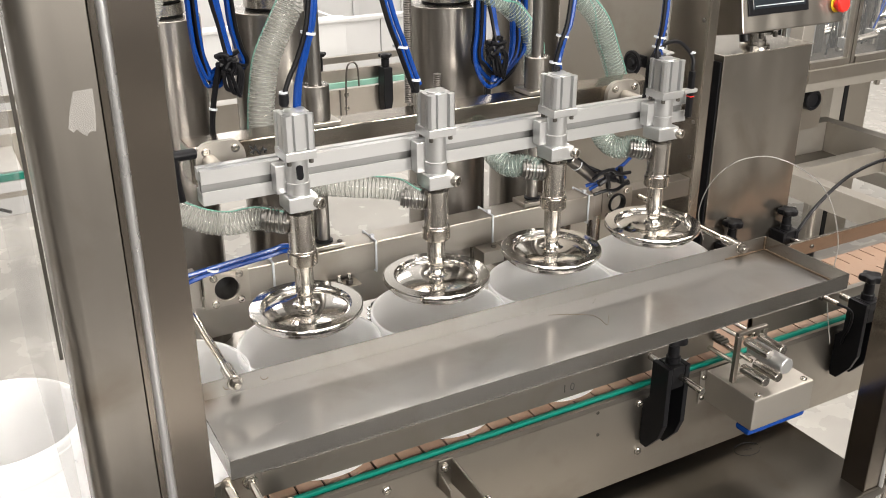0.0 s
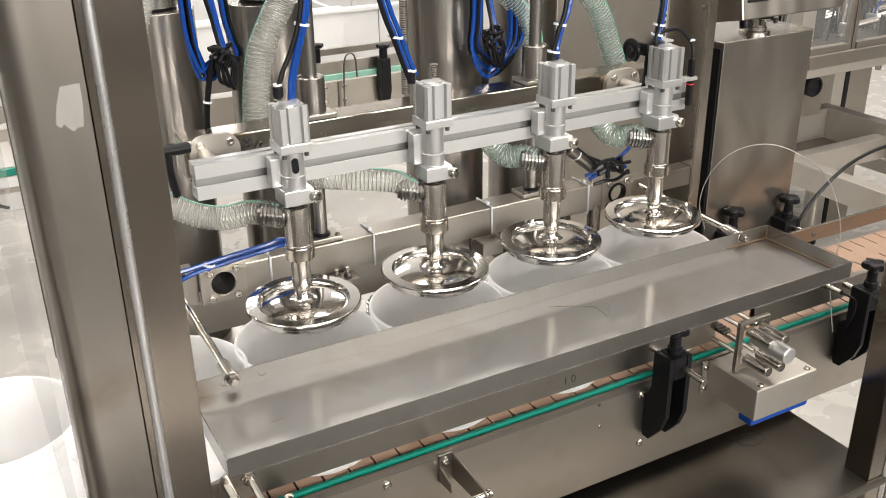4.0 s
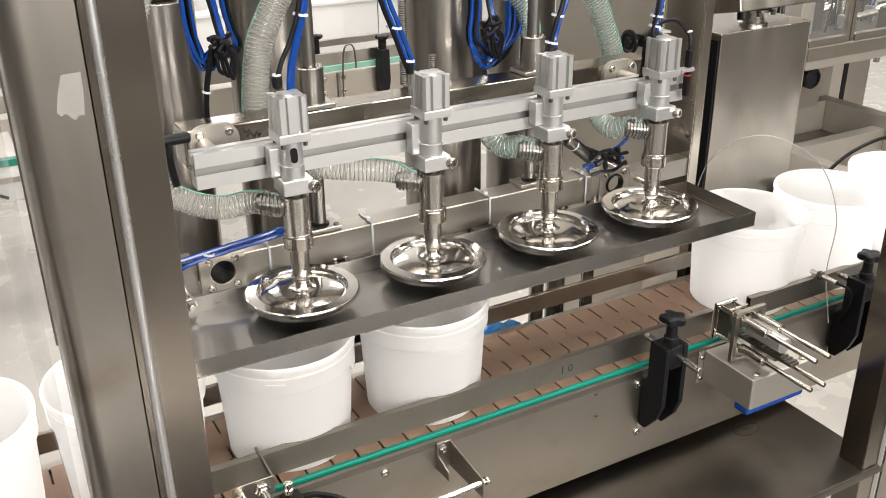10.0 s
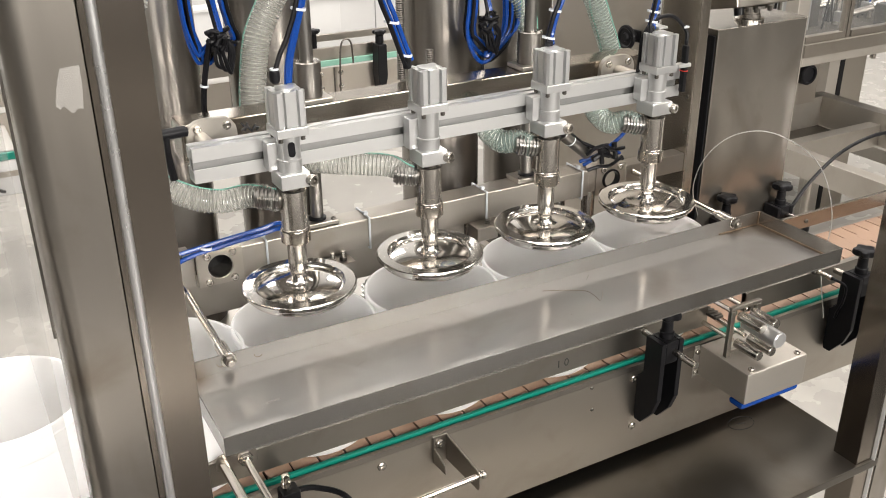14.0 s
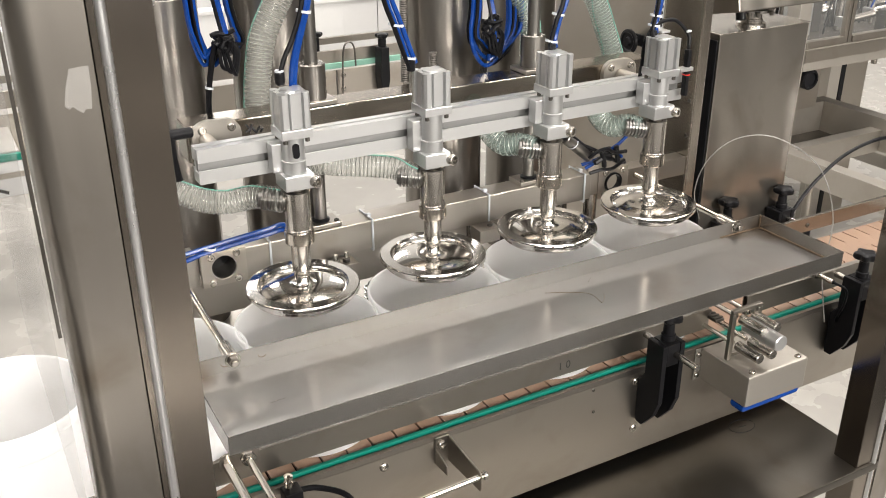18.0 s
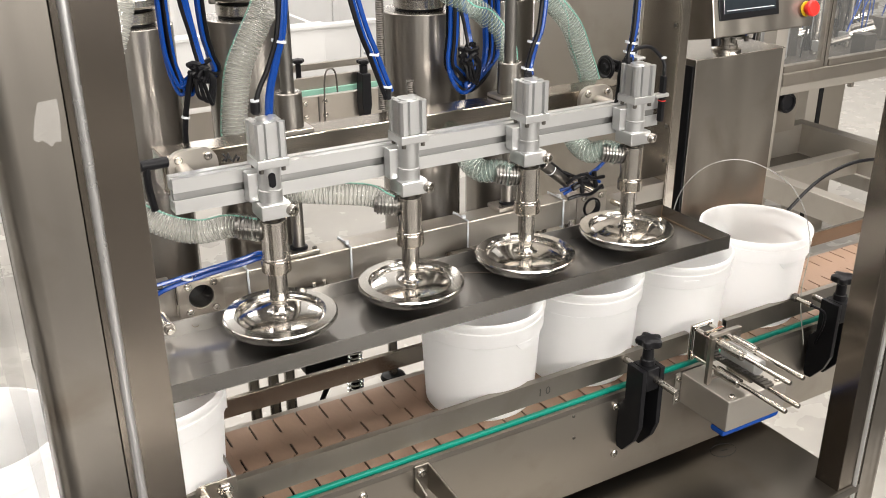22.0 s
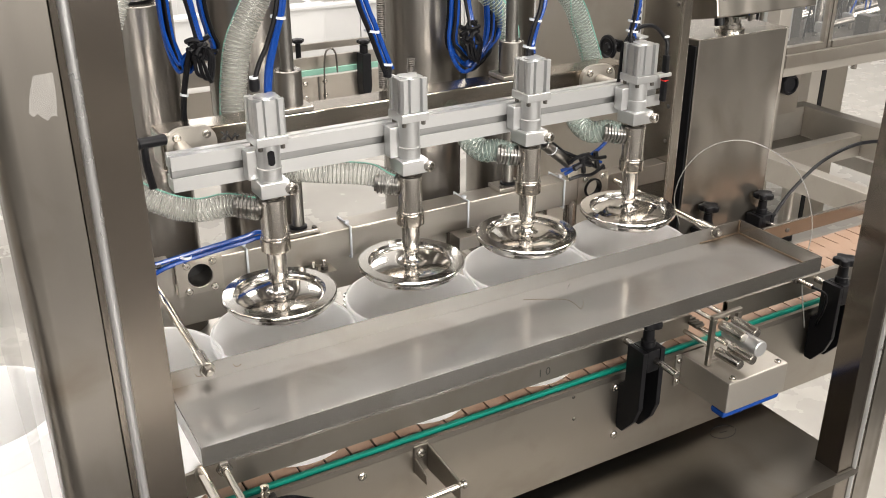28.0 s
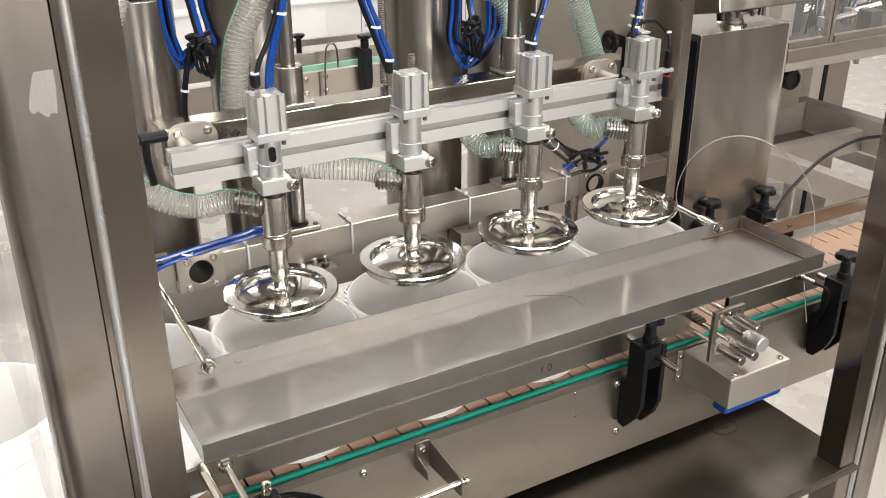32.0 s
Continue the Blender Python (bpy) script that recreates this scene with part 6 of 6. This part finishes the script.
def next_machine():
    root = thing("capping_machine", (2.8, 1.3, 0.0), "stainless frame of the next packing machine with clear guards", "machine")
    for x, y in ((2.32, 1.0), (3.6, 1.0), (2.32, 2.0), (3.6, 2.0)):
        part("post", box(x - 0.03, x + 0.03, y - 0.03, y + 0.03, 0.0, 1.75, 0.004), STEEL_LIGHT, root)
    for y in (1.0, 2.0):
        part("long_beam", box(2.351, 3.569, y - 0.03, y + 0.03, 0.862, 0.945, 0.004), STEEL_LIGHT, root)
        part("top_beam", box(2.351, 3.569, y - 0.03, y + 0.03, 1.69, 1.75, 0.004), STEEL_LIGHT, root)
    part("cover_lip", box(2.351, 3.569, 0.9645, 0.9695, 0.896, 0.944, 0.002), STEEL_DULL, root)
    for x in (2.32, 3.6):
        part("cross_beam", box(x - 0.03, x + 0.03, 1.031, 1.969, 0.885, 0.955, 0.004), STEEL_LIGHT, root)
        part("foot_beam", box(x - 0.03, x + 0.03, 1.031, 1.969, 0.12, 0.19, 0.004), STEEL_LIGHT, root)
    part("table", box(2.351, 3.569, 1.031, 1.969, 0.915, 0.93, 0.002), WORK_TABLE, root)
    for a, b in ((2.36, 2.56), (2.608, 3.08), (3.1, 3.55)):
        part("guard_sill", box(a, b, 0.975, 1.005, 0.9455, 0.972, 0.003), STEEL_DULL, root)
        part("guard_head", box(a, b, 0.985, 1.0, 1.655, 1.685, 0.002), STEEL_LIGHT, root)
        p = part("guard_pane", box(a + 0.002, b - 0.002, 0.990, 0.994, 0.973, 1.654, 0.0), GLASS, root, "clear acrylic guard")
        p.visible_shadow = False
    for a in (2.562, 2.586, 3.081):
        part("guard_upright", box(a, a + 0.019, 0.980, 1.003, 0.9455, 1.685, 0.003), STEEL_DULL, root)
    # work inside the guard
    rnd = random.Random(4)
    for k in range(9):
        x, y = 2.38 + 0.09 * k, 1.10 + 0.3 * rnd.random()
        part("cable", tube([(x, y, 0.94), (x + 0.01, y - 0.01, 1.08 + 0.1 * rnd.random()), (x + 0.06, y + 0.03, 1.13 + 0.08 * rnd.random()), (x + 0.11, y + 0.05, 0.95)], 0.0045, 6), BLACK_RUBBER, root)
        part("clamp_block", box(x + 0.02, x + 0.055, y + 0.10, y + 0.13, 0.931, 0.99 + 0.09 * rnd.random(), 0.003), ALU_Z if k % 2 else STEEL_DULL, root)
    for k in range(12):
        x, y, z = 2.40 + 0.085 * k, 1.12 + 0.5 * rnd.random(), 0.95 + 0.05 * rnd.random()
        c = part("air_cylinder", rod((x, y, z), (x + 0.12, y - 0.05, z + 0.03), 0.014, 14), STEEL_TUBE if k % 2 else DARK_STEEL, root)
        part("cylinder_head", box(x - 0.018, x + 0.004, y - 0.02, y + 0.02, z - 0.02, z + 0.02, 0.003), ALU_Z if k % 3 else BLACK_PLASTIC, c)
        part("air_tube", tube([(x, y, z), (x + 0.03, y - 0.02, z + 0.12), (x + 0.09, y, z + 0.17), (x + 0.13, y + 0.02, 0.96)], 0.004, 6), BLUE_TUBE if k % 2 else BLACK_RUBBER, root)
        part("stand", rod((x + 0.05, y + 0.06, 0.931), (x + 0.05, y + 0.06, 1.10 + 0.2 * rnd.random()), 0.016, 14), DARK_STEEL if k % 2 else STEEL_TUBE, root)
    for k in range(16):
        x, y = 2.40 + 0.07 * k, 1.08 + 0.42 * rnd.random()
        h, w = 0.05 + 0.16 * rnd.random(), 0.018 + 0.02 * rnd.random()
        mat = (DARK_STEEL, STEEL_DULL, BLACK_PLASTIC, ALU_Z)[k % 4]
        if k % 3 == 0:
            part("post", rod((x, y, 0.931), (x, y, 0.97 + 2 * h), 0.4 * w, 14), mat, root)
        else:
            part("bracket", box(x - w, x + w, y - w, y + w, 0.931, 0.94 + h, 0.003), mat, root)
        if k % 4 == 1:
            part("air_tube", tube([(x, y, 0.94 + h), (x + 0.02, y - 0.02, 1.06 + h), (x + 0.07, y - 0.03, 1.03 + h), (x + 0.10, y, 0.95)], 0.0035, 6), BLUE_TUBE, root)
    # Sheet added behind the work to darken the view through the guard.
    part("dark_backdrop", box(2.36, 3.56, 1.972, 1.98, 0.946, 1.45, 0.001), WORK_TABLE, root)
    for y, z in ((1.45, 1.02), (1.62, 1.12)):
        part("work_rail", box(2.40, 3.5, y, y + 0.03, z, z + 0.03, 0.002), STEEL_DULL if y < 1.5 else DARK_STEEL, root)
    mp = part("motor_plate", box(2.36, 2.53, 1.032, 1.040, 0.690, 0.861, 0.002), STEEL_DULL, root)
    part("motor", lathe([(0, 0), (0.038, 0), (0.040, 0.004), (0.040, 0.04), (0.036, 0.045), (0.030, 0.045), (0.028, 0.036), (0, 0.035)], 32, (2.428, 1.0315, 0.820), (0, -1, 0)), BLACK_PLASTIC, root, "round black motor")
    part("leg_plate", box(2.921, 2.990, 1.30, 1.36, 0.0, 0.9145, 0.003), STEEL_LIGHT, root)
    part("slot_seal", box(2.9905, 3.018, 1.298, 1.322, 0.0, 0.9145, 0.001), BLACK_RUBBER, root, "black gap seal")
    part("leg_panel", box(3.0185, 3.187, 1.32, 1.36, 0.0, 0.9145, 0.003), STEEL_DULL, root)
    part("level_foot", rod((2.83, 1.03, 0.825), (2.83, 1.03, 0.8615), 0.012, 14), STEEL_TUBE, mp)
    return root


next_machine()


def low_frame():
    root = thing("low_base_frame", (2.85, 1.0, 0.0), "low welded stainless base frame standing on the floor", "base frame")
    z0, z1 = 0.50, 0.59
    part("back_rail", box(2.784, 2.844, 0.40, 1.255, z0, 0.635, 0.003), STEEL_LIGHT, root)
    part("end_rail", box(2.30, 2.783, 1.196, 1.255, z0, 0.635, 0.003), STEEL_LIGHT, root)
    part("cross_rail", box(2.30, 2.783, 0.90, 0.955, z0, z1, 0.003), STEEL_LIGHT, root)
    part("front_rail", box(2.24, 2.299, 0.40, 1.255, z0, z1, 0.003), STEEL_LIGHT, root)
    part("near_rail", box(2.30, 2.783, 0.40, 0.455, z0, z1, 0.003), STEEL_LIGHT, root)
    part("floor_tray", box(2.31, 2.77, 0.96, 1.19, 0.505, 0.512, 0.001), STEEL_DECK, root, "dark sheet inside the frame")
    for x, y in ((2.814, 1.22), (2.27, 1.22), (2.814, 0.43), (2.27, 0.43)):
        lg = part("leg", rod((x, y, 0.03), (x, y, z0 - 0.0005), 0.02, 16), STEEL_LIGHT, root)
        part("foot", rod((x, y, 0.0), (x, y, 0.03), 0.035, 20), BLACK_RUBBER, lg)
    return root


low_frame()

# ---- the line behind ----


def rear_conveyor():
    root = thing("rear_conveyor", (1.0, 2.4, 0.0), "second stainless conveyor with green wear strip behind the filler", "conveyor")
    part("side_plate", box(-1.6, 3.2, 2.298, 2.302, 0.50, 0.745, 0.001), STEEL_DULL, root)
    part("wear_strip", box(0.93, 3.2, 2.303, 2.318, 0.750, 0.775, 0.004), GREEN_GLARE, root)
    part("belt_bed", box(-1.6, 3.2, 2.326, 2.54, 0.69, 0.715, 0.002), GREY_PAINT, root)
    part("guide_rail", box(-1.6, 3.2, 2.545, 2.56, 0.80, 0.83, 0.002), STEEL, root)
    part("guide_rail", box(-1.6, 3.2, 2.322, 2.337, 0.7605, 0.825, 0.002), STEEL, root)
    part("far_plate", box(-1.6, 3.2, 2.561, 2.565, 0.50, 0.745, 0.001), STEEL_DULL, root)
    for x in (0.97, 1.06):
        for z in (0.59, 0.66, 0.72):
            part("bolt", bolt_head((x, 2.298, z), (0, -1, 0), 0.011, 0.008), STEEL_TUBE, root)
    part("joint", box(1.028, 1.034, 2.2945, 2.2978, 0.50, 0.745, 0.0005, 1), DARK_STEEL, root)
    for x in (-1.2, 0.4, 2.0):
        part("leg", box(x - 0.025, x + 0.025, 2.32, 2.37, 0.0, 0.70, 0.004), STEEL_Z, root)
        part("leg", box(x - 0.025, x + 0.025, 2.50, 2.55, 0.0, 0.70, 0.004), STEEL_Z, root)
    part("wire_hook", tube([(1.045, 2.27, 0.62), (1.05, 2.27, 0.78), (1.06, 2.27, 0.85), (1.085, 2.27, 0.865), (1.105, 2.27, 0.84), (1.11, 2.27, 0.76)], 0.004, 8), DARK_STEEL, root)
    return root


rear_conveyor()


def rear_clamp(x):
    root = thing("rear_rail_clamp", (x, 2.26, 0.62), "black plastic guide rail clamp with star knob", "rail clamp", "rail clamps")
    part("cheek", prism([(x - 0.020, 0.83), (x + 0.020, 0.83), (x + 0.022, 0.69), (x + 0.010, 0.63), (x - 0.016, 0.63), (x - 0.024, 0.70)], "y", 2.235, 2.297, 0.004), BLACK_PLASTIC, root)
    k = star_knob("star_knob", (x, 2.266, 0.872), root, 0.027, 5, stem=0.01)
    part("knob_stem", rod((x, 2.266, 0.8305), (x, 2.266, 0.866), 0.018, 18), BLACK_PLASTIC, k)
    return root


rear_clamp(1.235)
rear_clamp(1.75)
bk = thing("rear_rail_clamp", (1.003, 2.43, 0.7155), "black star knob clamp behind the rear conveyor rail", "rail clamp")
star_knob("star_knob", (1.003, 2.44, 0.868), bk, 0.026, 5, stem=0.01)
part("knob_stem", rod((1.003, 2.44, 0.7155), (1.003, 2.44, 0.859), 0.012, 16), BLACK_PLASTIC, bk)


def white_partition():
    """Low white partition behind the rear line, with a ledge on top and a return."""
    root = thing("low_partition", (0.9, 3.9, 0.0), "low white panelled partition with a ledge behind the line", "partition")
    x = -1.5
    while x < 1.5:
        part("panel", box(x, x + 0.510, 3.50, 3.53, 0.0, 0.80, 0.003), WALL_WHITE, root)
        x += 0.514
    part("ledge", box(-1.5, 1.60, 3.48, 3.60, 0.8005, 0.818, 0.003), WALL_WHITE, root)
    part("return_panel", box(1.560, 1.588, 3.531, 4.20, 0.0, 0.80, 0.003), WALL_WHITE, root)
    x = 1.60
    while x < 4.0:
        part("panel", box(x, x + 0.256, 4.20, 4.23, 0.0, 0.66, 0.003), WALL_WHITE, root)
        x += 0.262
    part("ledge", box(1.56, 4.0, 4.18, 4.26, 0.6605, 0.682, 0.003), WALL_WHITE, root)
    return root


white_partition()


def side_table():
    """Far conveyor seen beyond the west post."""
    root = thing("infeed_table", (-1.1, 2.0, 0.0), "low conveyor table with green strip and white apron", "table")
    part("top", box(-1.9, -0.285, 1.991, 2.32, 0.678, 0.70, 0.003), GREY_PAINT, root)
    part("strip", box(-1.9, -0.280, 1.972, 1.990, 0.670, 0.695, 0.003), GREEN_STRIP, root)
    part("apron", box(-1.9, -0.275, 1.975, 1.989, 0.628, 0.6695, 0.006), WALL_WHITE, root, "white apron below the strip")
    for x in (-1.85, -1.1):
        part("leg", box(x - 0.02, x + 0.02, 2.10, 2.14, 0.0, 0.6775, 0.003), STEEL_Z, root)
    part("loose_cable", tube([(-0.62, 1.965, 0.64), (-0.50, 1.955, 0.625), (-0.42, 1.955, 0.60), (-0.345, 1.955, 0.565)], 0.006, 8), BLACK_RUBBER, root)
    return root


side_table()


def guard_pane():
    root = thing("guard_door", (-0.44, -0.2, 0.95), "clear acrylic guard pane beside the front post", "guard pane")
    p = part("pane", box(-0.445, -0.440, -0.42, 0.16, 0.95, 2.3, 0.0), CLEAR, root)
    p.visible_shadow = False
    return root


guard_pane()
# ---- motion ----


# how far the belt slips under each pail of a group before the gate lets it go
GATE_OPENS = (8.43, 22.70)
LAGS = (0.0, 0.03, 0.04, 0.03, 0.05, 0.08, 0.05, 0.05)     # how late each waiting pail takes up the belt's pace
SLIPS = ((0.020, 0.021, 0.025, 0.029), (0.036, 0.030, 0.026, 0.019))


def pail_rows(k, turn):
    """Each group of four waits, runs under the nozzles, is filled and leaves."""
    times = sorted({0.0, 32.0, *[a + 0.15 * i for a in (6.1, 20.3) for i in range(50)], *GATE_OPENS})
    rows = []
    for t in times:
        p, n_of = place_of(k), k
        for n, (a, b) in enumerate(RUNS):
            if n_of < 0:
                p += run_length(n, t)
            elif n_of < 4:
                p += max(0.0, run_length(n, t) - SLIPS[n][n_of])
            else:
                goes = GATE_OPENS[n] + LAGS[(n_of - 4) % len(LAGS)]
                p += min(place_of(n_of - 4, n + 1) - place_of(n_of, n), max(0.0, TRIP / (b - a) * (t - goes)))
            n_of -= 4
        rows.append((t, pose(p, PAIL_Y, BELT_Z, 0, 0, turn)))
    return rows


def motions():
    y_of = [(0.0, 0), (5.35, 0), (5.5, 0.12), (5.7, 0.42), (5.9, 0.68), (6.1, 0.9), (6.3, 1), (12.25, 1), (12.4, 0.85), (12.6, 0.42), (12.75, 0.12), (12.9, 0), (19.6, 0), (19.8, 0.12),
            (20.0, 0.42), (20.2, 0.72), (20.4, 0.94), (20.6, 1), (26.5, 1), (26.65, 0.85), (26.85, 0.42), (27.0, 0.12), (27.15, 0), (32.0, 0)]
    x = (TRAY_X0 + TRAY_X1) / 2
    walk(tray, [(t, pose(x, TRAY_OUT + f * (TRAY_IN - TRAY_OUT), 0.957)) for t, f in y_of])
    for k, (ob, turn) in enumerate(PAILS):
        walk(ob, pail_rows(k, turn))
    # stop gates: shares of the stroke, 1 is across the belt
    out_of = [(0.0, 1), (6.15, 1), (6.3, 0.2), (6.4, 0), (10.35, 0), (10.5, 0.6), (10.65, 1), (20.4, 1), (20.55, 0.2), (20.65, 0), (25.05, 0), (25.2, 0.6), (25.35, 1), (32.0, 1)]
    walk(out_slider, [(t, pose(0, 0.193 * f - 0.058, 0)) for t, f in out_of])
    in_of = [(0.0, 1), (8.36, 1), (8.44, 0.4), (8.56, 0), (12.1, 0), (12.25, 0.6), (12.4, 1), (22.63, 1), (22.71, 0.4), (22.83, 0), (26.35, 0), (26.5, 0.6), (26.65, 1), (32.0, 1)]
    walk(in_slider, [(t, pose(0, -0.072 * (1 - f), 0)) for t, f in in_of])
    times = sorted({0.0, 32.0, *[round(a + i * 0.19, 3) for a, b in RUNS for i in range(38)], *[a - 0.2 for a, b in RUNS], *[b + 1.6 for a, b in RUNS]})
    for ob, s in SLATS:
        rows, last = [], None
        for t in times:
            rows.append((t, slat_pose(s + travel(t))))
        walk(ob, rows)


make_slats()
motions()
